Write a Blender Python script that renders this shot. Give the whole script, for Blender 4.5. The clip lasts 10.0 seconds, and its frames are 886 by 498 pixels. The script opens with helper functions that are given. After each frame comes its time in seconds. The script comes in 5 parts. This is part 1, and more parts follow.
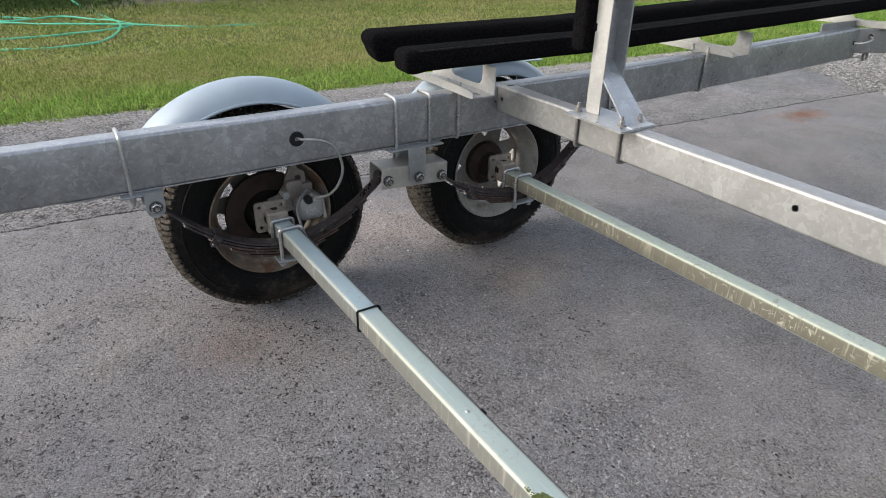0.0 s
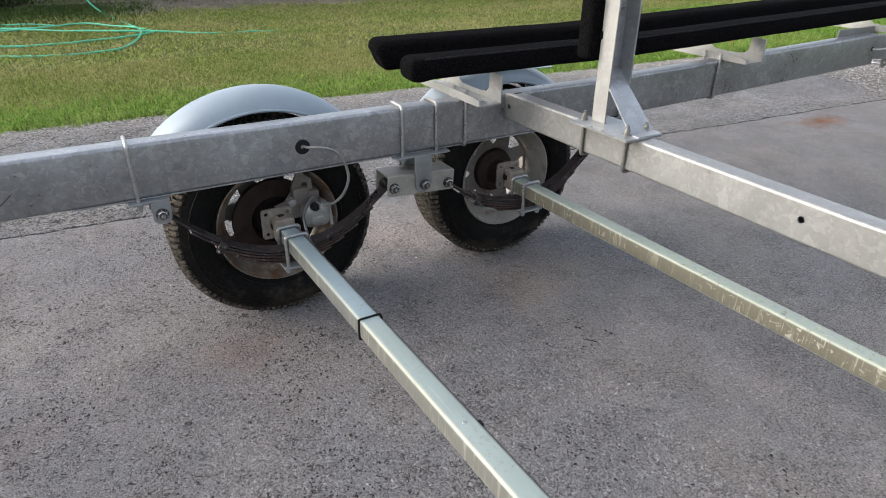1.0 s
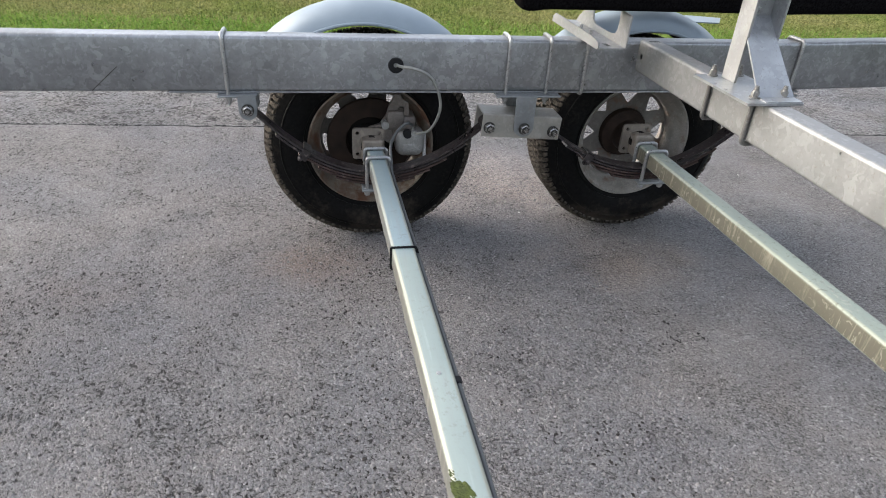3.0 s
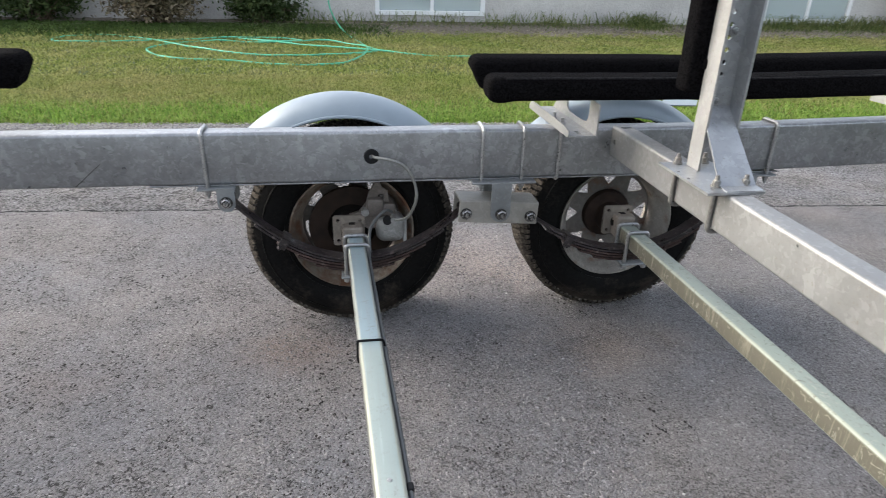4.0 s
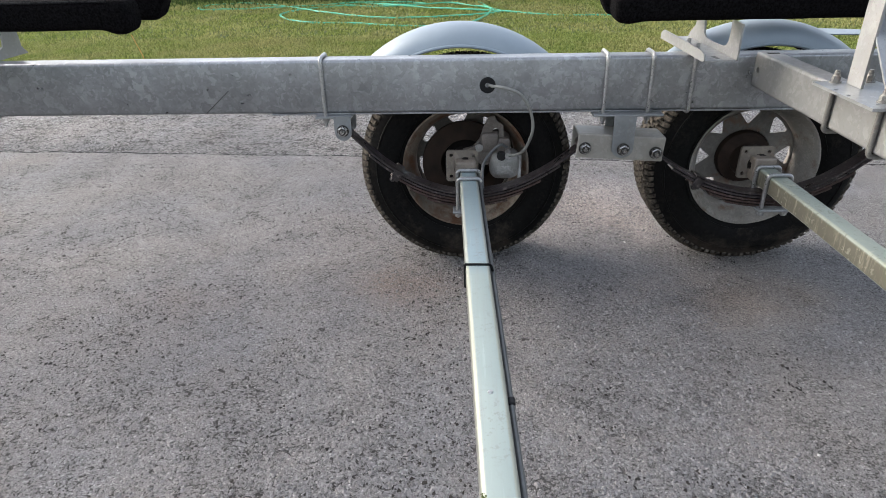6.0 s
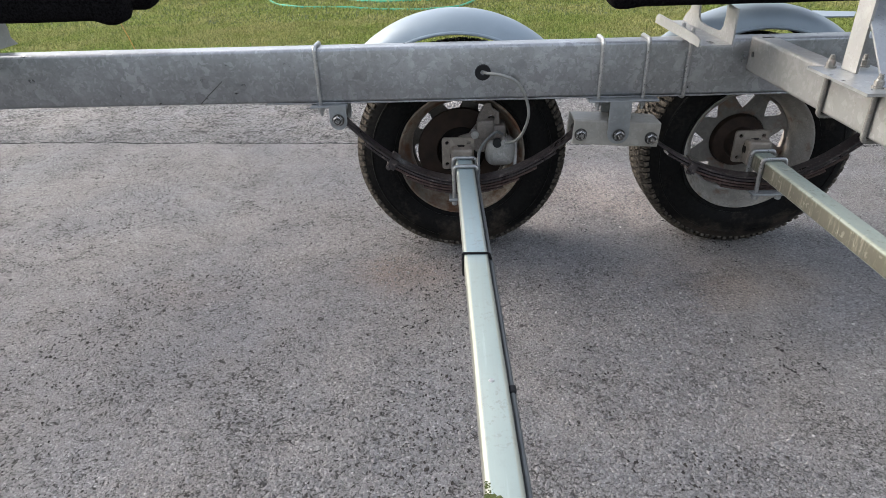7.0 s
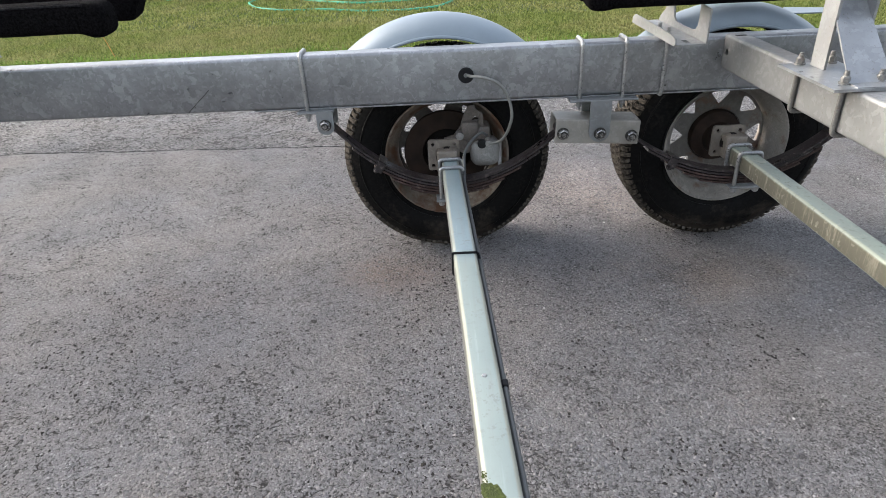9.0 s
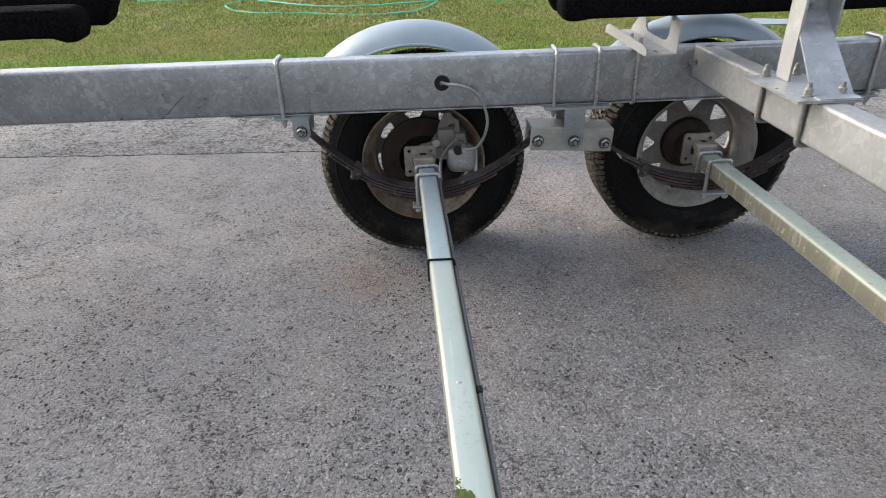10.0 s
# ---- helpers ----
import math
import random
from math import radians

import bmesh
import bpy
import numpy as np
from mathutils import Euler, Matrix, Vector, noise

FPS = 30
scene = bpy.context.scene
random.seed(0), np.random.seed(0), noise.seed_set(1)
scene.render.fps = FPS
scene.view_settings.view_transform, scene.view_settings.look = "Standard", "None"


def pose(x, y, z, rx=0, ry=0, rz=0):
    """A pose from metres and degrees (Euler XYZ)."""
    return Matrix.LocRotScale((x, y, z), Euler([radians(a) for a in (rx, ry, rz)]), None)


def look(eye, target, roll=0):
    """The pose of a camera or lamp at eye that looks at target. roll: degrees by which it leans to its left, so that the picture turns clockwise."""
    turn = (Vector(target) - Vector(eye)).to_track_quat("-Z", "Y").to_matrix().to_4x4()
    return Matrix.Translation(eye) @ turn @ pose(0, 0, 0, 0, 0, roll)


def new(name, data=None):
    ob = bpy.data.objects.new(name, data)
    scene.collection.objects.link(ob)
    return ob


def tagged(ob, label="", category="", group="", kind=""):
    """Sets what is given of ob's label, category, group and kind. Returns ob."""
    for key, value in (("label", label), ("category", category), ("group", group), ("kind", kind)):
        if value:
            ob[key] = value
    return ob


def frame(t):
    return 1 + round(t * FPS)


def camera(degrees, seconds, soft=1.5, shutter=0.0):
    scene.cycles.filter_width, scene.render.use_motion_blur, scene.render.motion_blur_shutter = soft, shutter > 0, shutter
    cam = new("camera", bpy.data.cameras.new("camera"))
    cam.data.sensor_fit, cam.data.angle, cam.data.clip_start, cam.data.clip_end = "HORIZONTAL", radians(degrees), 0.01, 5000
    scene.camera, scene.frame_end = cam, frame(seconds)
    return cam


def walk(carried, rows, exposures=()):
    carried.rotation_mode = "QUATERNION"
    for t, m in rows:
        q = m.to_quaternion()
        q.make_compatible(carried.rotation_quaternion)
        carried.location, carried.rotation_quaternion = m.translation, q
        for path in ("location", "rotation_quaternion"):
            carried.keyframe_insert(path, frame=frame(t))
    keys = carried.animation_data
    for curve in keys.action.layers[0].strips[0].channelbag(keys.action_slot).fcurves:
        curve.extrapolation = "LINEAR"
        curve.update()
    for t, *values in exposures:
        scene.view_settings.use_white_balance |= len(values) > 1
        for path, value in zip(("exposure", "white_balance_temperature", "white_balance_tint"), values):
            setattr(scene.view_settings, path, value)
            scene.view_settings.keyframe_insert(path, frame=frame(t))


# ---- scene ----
cam = camera(70.67, 10.0, soft=0.62, shutter=0.5)
PATH = [
    (0, (-0.604, -1.847, 1.282), (0.332, -0.345, 0.350), 1.01),
    (0.5, (-0.600, -1.848, 1.281), (0.316, -0.328, 0.359), 1.07),
    (1, (-0.565, -1.860, 1.291), (0.327, -0.324, 0.371), 0.58),
    (1.2, (-0.551, -1.860, 1.295), (0.313, -0.313, 0.369), 0.41),
    (1.5, (-0.536, -1.883, 1.316), (0.261, -0.315, 0.363), 0.52),
    (1.8, (-0.489, -1.884, 1.313), (0.208, -0.271, 0.358), 3.12),
    (2, (-0.436, -1.864, 1.322), (0.151, -0.220, 0.345), 1.31),
    (2.2, (-0.383, -1.840, 1.305), (0.125, -0.205, 0.272), 1.13),
    (3.3, (-0.144, -1.899, 1.146), (0.129, -0.197, 0.132), 2.70),
    (3.5, (-0.106, -1.895, 1.192), (0.130, -0.144, 0.254), 1.58),
    (3.7, (-0.094, -1.877, 1.228), (0.167, -0.090, 0.368), 1.12),
    (4, (-0.080, -1.874, 1.223), (0.217, -0.084, 0.383), 1.59),
    (4.2, (-0.075, -1.866, 1.215), (0.269, -0.087, 0.369), 0.98),
    (4.5, (-0.066, -1.858, 1.200), (0.300, -0.087, 0.345), 0.99),
    (4.7, (-0.080, -1.868, 1.177), (0.193, -0.086, 0.310), 0.71),
    (4.8, (-0.087, -1.878, 1.176), (0.089, -0.090, 0.296), 0.08),
    (5, (-0.099, -1.874, 1.167), (-0.054, -0.086, 0.273), -0.60),
    (5.5, (-0.082, -1.878, 1.125), (-0.136, -0.096, 0.220), -0.25),
    (6, (-0.068, -1.879, 1.091), (-0.139, -0.103, 0.173), -1.23),
    (7.5, (-0.081, -1.880, 1.112), (-0.128, -0.133, 0.139), -1.91),
    (8, (-0.078, -1.891, 1.116), (-0.122, -0.143, 0.145), -2.25),
    (8.5, (-0.083, -1.909, 1.126), (-0.109, -0.161, 0.154), -2.81),
    (9, (-0.085, -1.912, 1.128), (-0.094, -0.162, 0.160), -2.73),
    (9.5, (-0.083, -1.919, 1.130), (-0.076, -0.168, 0.162), -2.67),
    (10, (-0.077, -1.919, 1.141), (-0.018, -0.165, 0.180), -1.76),
]
EXPOSURES = [(0, 1.66), (1, 1.67), (2.2, 1.75), (3.5, 1.81), (10, 1.81)]
walk(cam, [(t, look(eye, target, roll)) for t, eye, target, roll in PATH], EXPOSURES)


# ---- world, sun, exposure ----
SUN_FROM = (-0.74, 0.34, 0.46)
world = bpy.data.worlds.new("sky")
scene.world = world
world.use_nodes = True
wn = world.node_tree.nodes
sky = wn.new("ShaderNodeTexSky")
sky.sky_type = "NISHITA"
sky.sun_disc = False
sky.sun_elevation = math.asin(SUN_FROM[2] / math.sqrt(sum(c * c for c in SUN_FROM)))
sky.sun_rotation = math.atan2(SUN_FROM[0], SUN_FROM[1])
sky.air_density, sky.dust_density, sky.ozone_density = 1.0, 2.5, 1.0
wn["Background"].inputs[1].default_value = 0.15
haze = wn.new("ShaderNodeHueSaturation")
haze.inputs["Saturation"].default_value = 0.50
world.node_tree.links.new(sky.outputs[0], haze.inputs["Color"])
world.node_tree.links.new(haze.outputs[0], wn["Background"].inputs[0])
sun_data = bpy.data.lights.new("sun", "SUN")
sun_data.energy, sun_data.angle, sun_data.color = 0.46, radians(50), (1.0, 0.91, 0.80)
sun = new("sun", sun_data)
sun.matrix_world = look(Vector(SUN_FROM) * 30, (0, 0, 0))


# ---- materials ----
def shader(name):
    m = bpy.data.materials.new(name)
    m.use_nodes = True
    nt = m.node_tree
    return m, nt, nt.nodes["Principled BSDF"]


def add(nt, kind, **inputs):
    n = nt.nodes.new(kind)
    for key, value in inputs.items():
        k = key.replace("_", " ")
        if hasattr(value, "is_output"):
            nt.links.new(value, n.inputs[k])
        else:
            n.inputs[k].default_value = value
    return n


def coords(nt):
    return nt.nodes.new("ShaderNodeTexCoord").outputs["Object"]


def noise_tex(nt, co, scale, detail=4.0, rough=0.55, distortion=0.0):
    return add(nt, "ShaderNodeTexNoise", Vector=co, Scale=scale, Detail=detail, Roughness=rough, Distortion=distortion)


def voronoi(nt, co, scale, feature="F1"):
    n = add(nt, "ShaderNodeTexVoronoi", Vector=co, Scale=scale)
    n.feature = feature
    return n


def ramp(nt, fac, *stops):
    n = add(nt, "ShaderNodeValToRGB", Fac=fac)
    e = n.color_ramp.elements
    while len(e) < len(stops):
        e.new(0.5)
    for el, (p, c) in zip(e, stops):
        el.position = p
        el.color = (c, c, c, 1) if isinstance(c, (int, float)) else (*c, 1)
    return n.outputs["Color"]


def mix(nt, fac, a, b, mode="MIX"):
    n = nt.nodes.new("ShaderNodeMix")
    n.data_type, n.blend_type = "RGBA", mode
    for sock, value in ((n.inputs[0], fac), (n.inputs[6], a), (n.inputs[7], b)):
        if hasattr(value, "is_output"):
            nt.links.new(value, sock)
        elif isinstance(value, (int, float)):
            sock.default_value = value if sock == n.inputs[0] else (value, value, value, 1)
        else:
            sock.default_value = (*value, 1)
    return n.outputs[2]


def bump(nt, bsdf, height, strength, distance=0.002):
    n = add(nt, "ShaderNodeBump", Height=height, Strength=strength, Distance=distance)
    nt.links.new(n.outputs[0], bsdf.inputs["Normal"])
    return n


def set_in(nt, bsdf, **inputs):
    for key, value in inputs.items():
        sock = bsdf.inputs[key.replace("_", " ")]
        if hasattr(value, "is_output"):
            nt.links.new(value, sock)
        else:
            sock.default_value = value if isinstance(value, (int, float)) else (*value, 1)


def galvanised(name, low, high, warm=(1.0, 1.0, 1.0), spangle=38.0, metal=0.55, rough=0.46, stain=0.25, rust=0.0):
    m, nt, b = shader(name)
    co = coords(nt)
    warp = noise_tex(nt, co, 30, 3)
    co2 = mix(nt, 0.045, co, warp.outputs["Color"], "ADD")
    v = voronoi(nt, co2, spangle)
    v2 = voronoi(nt, co2, spangle * 2.3)
    s = mix(nt, 0.55, v.outputs["Color"], v2.outputs["Color"])
    g = ramp(nt, s, (0.25, low), (0.75, low * 0.55 + high * 0.45))
    pa = add(nt, "ShaderNodeSeparateColor", Color=v.outputs["Color"]).outputs[2]
    pb = add(nt, "ShaderNodeSeparateColor", Color=v2.outputs["Color"]).outputs[0]
    where = ramp(nt, noise_tex(nt, co, 9, 4, 0.6).outputs["Fac"], (0.42, 0.0), (0.60, 1.0))
    fa = mix(nt, 1.0, ramp(nt, pa, (0.66, 0.0), (0.80, 0.8)), where, "MULTIPLY")
    g = mix(nt, fa, g, (high * 1.04,) * 3)
    g = mix(nt, ramp(nt, pb, (0.82, 0.0), (0.90, 0.55)), g, (high * 1.02,) * 3)
    big = noise_tex(nt, co, 3.2, 5, 0.6)
    dark = ramp(nt, big.outputs["Fac"], (0.35, (1 - stain,) * 3), (0.62, (1.0, 1.0, 1.0)))
    col = mix(nt, 1.0, g, dark, "MULTIPLY")
    col = mix(nt, 1.0, col, warm, "MULTIPLY")
    speck = noise_tex(nt, co, 160, 2)
    dirt = ramp(nt, speck.outputs["Fac"], (0.62, 0.0), (0.75, 0.5))
    col = mix(nt, dirt, col, (0.2, 0.17, 0.13))
    if rust:
        rn = noise_tex(nt, co, 14, 6, 0.65)
        col = mix(nt, ramp(nt, rn.outputs["Fac"], (0.62 - rust * 0.2, 0.0), (0.78 - rust * 0.2, 0.85)), col, (0.13, 0.055, 0.025))
    set_in(nt, b, Base_Color=col, Metallic=metal)
    set_in(nt, b, Roughness=ramp(nt, mix(nt, 0.5, s, big.outputs["Fac"]), (0.2, rough - 0.12), (0.8, rough + 0.16)))
    fine = noise_tex(nt, co, 420, 3)
    bump(nt, b, mix(nt, 0.35, fine.outputs["Fac"], big.outputs["Fac"]), 0.12, 0.0012)
    return m


M_RAIL = galvanised("galvanised_rail", 0.285, 0.43, warm=(0.975, 0.99, 1.015), spangle=50.0, metal=0.78, rough=0.35, stain=0.26)
M_CROSS = galvanised("galvanised_crossmember", 0.245, 0.325, warm=(1.0, 0.995, 0.975), spangle=46.0, metal=0.58, rough=0.48, stain=0.2)
M_BRACKET = galvanised("galvanised_bracket", 0.27, 0.34, warm=(1.0, 1.0, 0.97), spangle=55.0, metal=0.35, stain=0.12)
M_BOLT = galvanised("zinc_bolts", 0.36, 0.50, warm=(0.99, 0.99, 0.98), spangle=150.0, metal=0.8, rough=0.33, stain=0.3)
M_NUT = galvanised("bright_zinc_nuts", 0.36, 0.48, warm=(1.0, 0.99, 0.96), spangle=200.0, metal=0.95, rough=0.27, stain=0.25)
# near-black washers draw the shadow line round each nut in colour
M_WASHER = galvanised("shadow_painted_washers", 0.05, 0.08, warm=(1.0, 0.95, 0.88), spangle=200.0, metal=0.6, rough=0.45, stain=0.3)
M_HANGER = galvanised("zinc_hangers", 0.26, 0.34, warm=(0.95, 0.985, 1.0), spangle=70.0, metal=0.45, rough=0.5, stain=0.3)
M_EQUAL = galvanised("dull_zinc_equalizer", 0.32, 0.40, warm=(1.0, 0.94, 0.84), spangle=60.0, metal=0.3, rough=0.48, stain=0.3)
M_POST = galvanised("galvanised_post", 0.36, 0.46, warm=(0.97, 0.99, 1.0), spangle=36.0, metal=0.75, rough=0.36, stain=0.15)
M_BOLT_OLD = galvanised("tarnished_brown_bolts", 0.19, 0.28, warm=(1.0, 0.97, 0.90), spangle=150.0, metal=0.5, rough=0.5, stain=0.35, rust=0.12)
M_FLANGE_PALE = galvanised("pale_galvanised_flange", 0.30, 0.35, warm=(1.0, 0.99, 0.95), spangle=45.0, metal=0.35, rough=0.42, stain=0.12)
M_FLANGE = galvanised("stained_steel_flange", 0.25, 0.35, warm=(1.0, 0.86, 0.72), spangle=60.0, metal=0.3, rough=0.6, stain=0.4, rust=0.2)
M_CAST = galvanised("brown_stained_cast_iron", 0.17, 0.25, warm=(1.0, 0.86, 0.76), spangle=120.0, metal=0.25, rough=0.55, stain=0.4, rust=0.2)
M_CALIPER = galvanised("grey_cast_caliper", 0.30, 0.40, warm=(1.0, 0.97, 0.92), spangle=120.0, metal=0.3, rough=0.5, stain=0.35)


def axle_steel(name, grime, film, gloss, near=(0.88, 0.96, 1.10), tone=(1.0, 1.0, 1.0), flakes=0.0):
    """Zinc plated tube: streaks along its top, runs of grime down its sides, a highlight painted on its edges."""
    m, nt, b = shader(name)
    co = coords(nt)
    n = noise_tex(nt, co, 2.2, 5, 0.6)
    col = ramp(nt, n.outputs["Fac"], (0.3, (0.255, 0.302, 0.280)), (0.55, (0.292, 0.342, 0.318)), (0.8, (0.335, 0.376, 0.348)))
    # bare bluish zinc towards the wheel, a pale green film beyond the tie
    along = add(nt, "ShaderNodeMapRange", Value=add(nt, "ShaderNodeSeparateXYZ", Vector=co).outputs[1], From_Min=-0.62, From_Max=-0.54, To_Min=0.0, To_Max=1.0)
    col = mix(nt, along.outputs[0], col, mix(nt, 1.0, col, near, "MULTIPLY"))
    col = mix(nt, 1.0, col, tone, "MULTIPLY")
    streak = add(nt, "ShaderNodeMapping", Vector=co, Scale=(70, 2.5, 70))
    st = noise_tex(nt, streak.outputs[0], 1.6, 5, 0.6)
    col = mix(nt, ramp(nt, st.outputs["Fac"], (0.50, 0.0), (0.74, 0.35)), col, (0.27, 0.27, 0.25))
    col = mix(nt, ramp(nt, st.outputs["Fac"], (0.28, 0.3), (0.40, 0.0)), col, (0.42, 0.475, 0.465))
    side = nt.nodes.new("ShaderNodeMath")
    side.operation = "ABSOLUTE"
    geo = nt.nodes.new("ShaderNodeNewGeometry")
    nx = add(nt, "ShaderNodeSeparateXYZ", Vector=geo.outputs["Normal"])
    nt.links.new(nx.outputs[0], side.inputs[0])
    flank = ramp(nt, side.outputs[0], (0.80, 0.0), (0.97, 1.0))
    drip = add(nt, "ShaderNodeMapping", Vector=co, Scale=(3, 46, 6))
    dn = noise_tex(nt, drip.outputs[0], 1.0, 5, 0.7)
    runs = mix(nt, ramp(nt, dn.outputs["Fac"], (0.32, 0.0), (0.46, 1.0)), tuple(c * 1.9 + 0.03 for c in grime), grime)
    thin = add(nt, "ShaderNodeMapping", Vector=co, Scale=(2, 120, 9))
    tn = noise_tex(nt, thin.outputs[0], 1.0, 3, 0.5)
    where = noise_tex(nt, co, 3.5, 3, 0.6)
    pale = mix(nt, 1.0, ramp(nt, tn.outputs["Fac"], (0.60, 0.0), (0.66, 1.0)), ramp(nt, where.outputs["Fac"], (0.46, 0.0), (0.56, 1.0)), "MULTIPLY")
    runs = mix(nt, mix(nt, 1.0, pale, 0.75, "MULTIPLY"), runs, (0.36, 0.34, 0.26))
    spots = noise_tex(nt, co, 85, 4, 0.65)
    soil = noise_tex(nt, co, 7, 4, 0.6)
    specks = mix(nt, 1.0, ramp(nt, spots.outputs["Fac"], (0.55, 0.0), (0.64, 1.0)), ramp(nt, soil.outputs["Fac"], (0.42, 0.15), (0.62, 1.0)), "MULTIPLY")
    col = mix(nt, mix(nt, 1.0, specks, film * 0.7, "MULTIPLY"), col, (0.19, 0.19, 0.165))
    # cream on the rounded edges puts their warm highlight into the colour
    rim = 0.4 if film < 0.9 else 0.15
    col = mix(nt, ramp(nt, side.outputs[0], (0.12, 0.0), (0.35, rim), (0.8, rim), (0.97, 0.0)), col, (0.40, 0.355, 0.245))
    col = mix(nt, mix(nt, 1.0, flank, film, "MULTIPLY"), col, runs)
    # pale lime flakes and dark splashes
    chip = noise_tex(nt, co, 48, 4, 0.6, 0.8)
    col = mix(nt, mix(nt, 1.0, mix(nt, 1.0, ramp(nt, chip.outputs["Fac"], (0.58, 0.0), (0.63, 1.0)), ramp(nt, where.outputs["Fac"], (0.40, 0.1), (0.58, 1.0)), "MULTIPLY"), flakes, "MULTIPLY"), col, (0.43, 0.42, 0.35))
    col = mix(nt, mix(nt, 1.0, ramp(nt, chip.outputs["Fac"], (0.33, 1.0), (0.40, 0.0)), flakes, "MULTIPLY"), col, (0.13, 0.125, 0.10))
    set_in(nt, b, Base_Color=col, Metallic=mix(nt, flank, (0.30,) * 3, (0.15,) * 3), Roughness=ramp(nt, n.outputs["Fac"], (0.3, gloss), (0.7, gloss + 0.16)))
    f = noise_tex(nt, co, 300, 3)
    bump(nt, b, f.outputs["Fac"], 0.08, 0.001)
    return m


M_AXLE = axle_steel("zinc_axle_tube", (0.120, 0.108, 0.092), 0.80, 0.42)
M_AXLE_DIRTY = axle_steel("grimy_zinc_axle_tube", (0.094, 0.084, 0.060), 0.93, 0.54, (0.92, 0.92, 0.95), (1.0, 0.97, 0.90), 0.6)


def plain(name, color, rough=0.6, metal=0.0, vary=0.25, scale=25.0, grain=300.0, relief=0.15, depth=0.001, spec=0.5):
    m, nt, b = shader(name)
    co = coords(nt)
    n = noise_tex(nt, co, scale, 5, 0.6)
    lo = tuple(c * (1 - vary) for c in color)
    hi = tuple(min(1, c * (1 + vary)) for c in color)
    set_in(nt, b, Base_Color=ramp(nt, n.outputs["Fac"], (0.3, lo), (0.7, hi)), Metallic=metal)
    set_in(nt, b, Roughness=ramp(nt, n.outputs["Fac"], (0.3, max(0.05, rough - 0.08)), (0.7, min(1, rough + 0.1))))
    set_in(nt, b, Specular_IOR_Level=spec)
    g = noise_tex(nt, co, grain, 3)
    bump(nt, b, g.outputs["Fac"], relief, depth)
    return m


def rubber_tyre():
    m, nt, b = shader("worn_tyre_rubber")
    co = coords(nt)
    n = noise_tex(nt, co, 11, 7, 0.7)
    n2 = noise_tex(nt, co, 90, 5, 0.65)
    col = ramp(nt, n2.outputs["Fac"], (0.3, (0.003, 0.003, 0.003)), (0.7, (0.008, 0.0076, 0.0072)))
    low = add(nt, "ShaderNodeMapRange", Value=add(nt, "ShaderNodeSeparateXYZ", Vector=co).outputs[2], From_Min=0.02, From_Max=0.22, To_Min=0.62, To_Max=0.38)
    lowdust = mix(nt, 0.55, n.outputs["Fac"], low.outputs[0])
    dust = ramp(nt, mix(nt, 0.35, n.outputs["Fac"], n2.outputs["Fac"]), (0.53, 0.0), (0.66, 0.6))
    scuff = noise_tex(nt, co, 38, 6, 0.75, 1.2)
    col = mix(nt, ramp(nt, scuff.outputs["Fac"], (0.62, 0.0), (0.72, 0.4)), col, (0.030, 0.028, 0.027))
    col = mix(nt, dust, col, (0.026, 0.022, 0.018))
    col = mix(nt, ramp(nt, lowdust, (0.50, 0.0), (0.61, 0.75)), col, (0.050, 0.040, 0.032))
    set_in(nt, b, Base_Color=col, Roughness=ramp(nt, n.outputs["Fac"], (0.35, 0.42), (0.62, 0.80)), Specular_IOR_Level=0.09)
    bump(nt, b, n2.outputs["Fac"], 0.45, 0.002)
    return m


M_TYRE = rubber_tyre()
M_TREAD = plain("dusty_tread_rubber", (0.060, 0.052, 0.043), 0.95, 0.0, 0.9, 55, 260, 0.8, 0.003, spec=0.1)
M_RIM = galvanised("dusty_steel_rim", 0.25, 0.35, warm=(1.0, 0.92, 0.82), spangle=90.0, metal=0.25, rough=0.55, stain=0.45, rust=0.35)
M_RIM_OLD = galvanised("rust_stained_steel_rim", 0.30, 0.40, warm=(1.0, 0.84, 0.68), spangle=90.0, metal=0.4, rough=0.42, stain=0.6, rust=0.75)
M_DISC = galvanised("dark_dusty_rim_disc", 0.12, 0.165, warm=(1.0, 0.90, 0.78), spangle=90.0, metal=0.2, rough=0.6, stain=0.4, rust=0.3)
M_DISC_GREY = galvanised("dusty_grey_rim_disc", 0.19, 0.26, warm=(1.0, 0.92, 0.82), spangle=90.0, metal=0.2, rough=0.5, stain=0.6, rust=0.45)
M_RUST = plain("rusted_iron", (0.026, 0.017, 0.0125), 0.8, 0.2, 0.45, 20, spec=0.25)
M_HUB = plain("brown_hub_iron", (0.030, 0.019, 0.014), 0.75, 0.1, 0.5, 24, spec=0.25)
# near-black: the shade of the deep hub recess is in this colour
M_DARK_IRON = plain("shade_dark_hub_iron", (0.009, 0.007, 0.006), 0.8, 0.1, 0.4, 20, spec=0.2)


def spring_steel(name, tone):
    m, nt, b = shader(name)
    co = coords(nt)
    n = noise_tex(nt, co, 22, 6, 0.7)
    col = ramp(nt, n.outputs["Fac"], (0.38, tuple(c * 0.7 for c in tone)), (0.55, tone), (0.72, tuple(c * 2.2 for c in tone)))
    fl = noise_tex(nt, co, 75, 4, 0.7)
    col = mix(nt, ramp(nt, fl.outputs["Fac"], (0.56, 0.0), (0.66, 0.5)), col, (0.20, 0.165, 0.15))
    set_in(nt, b, Base_Color=col, Metallic=0.1, Roughness=ramp(nt, n.outputs["Fac"], (0.35, 0.24), (0.6, 0.55)))
    bump(nt, b, mix(nt, 0.5, n.outputs["Fac"], fl.outputs["Fac"]), 0.6, 0.002)
    return m


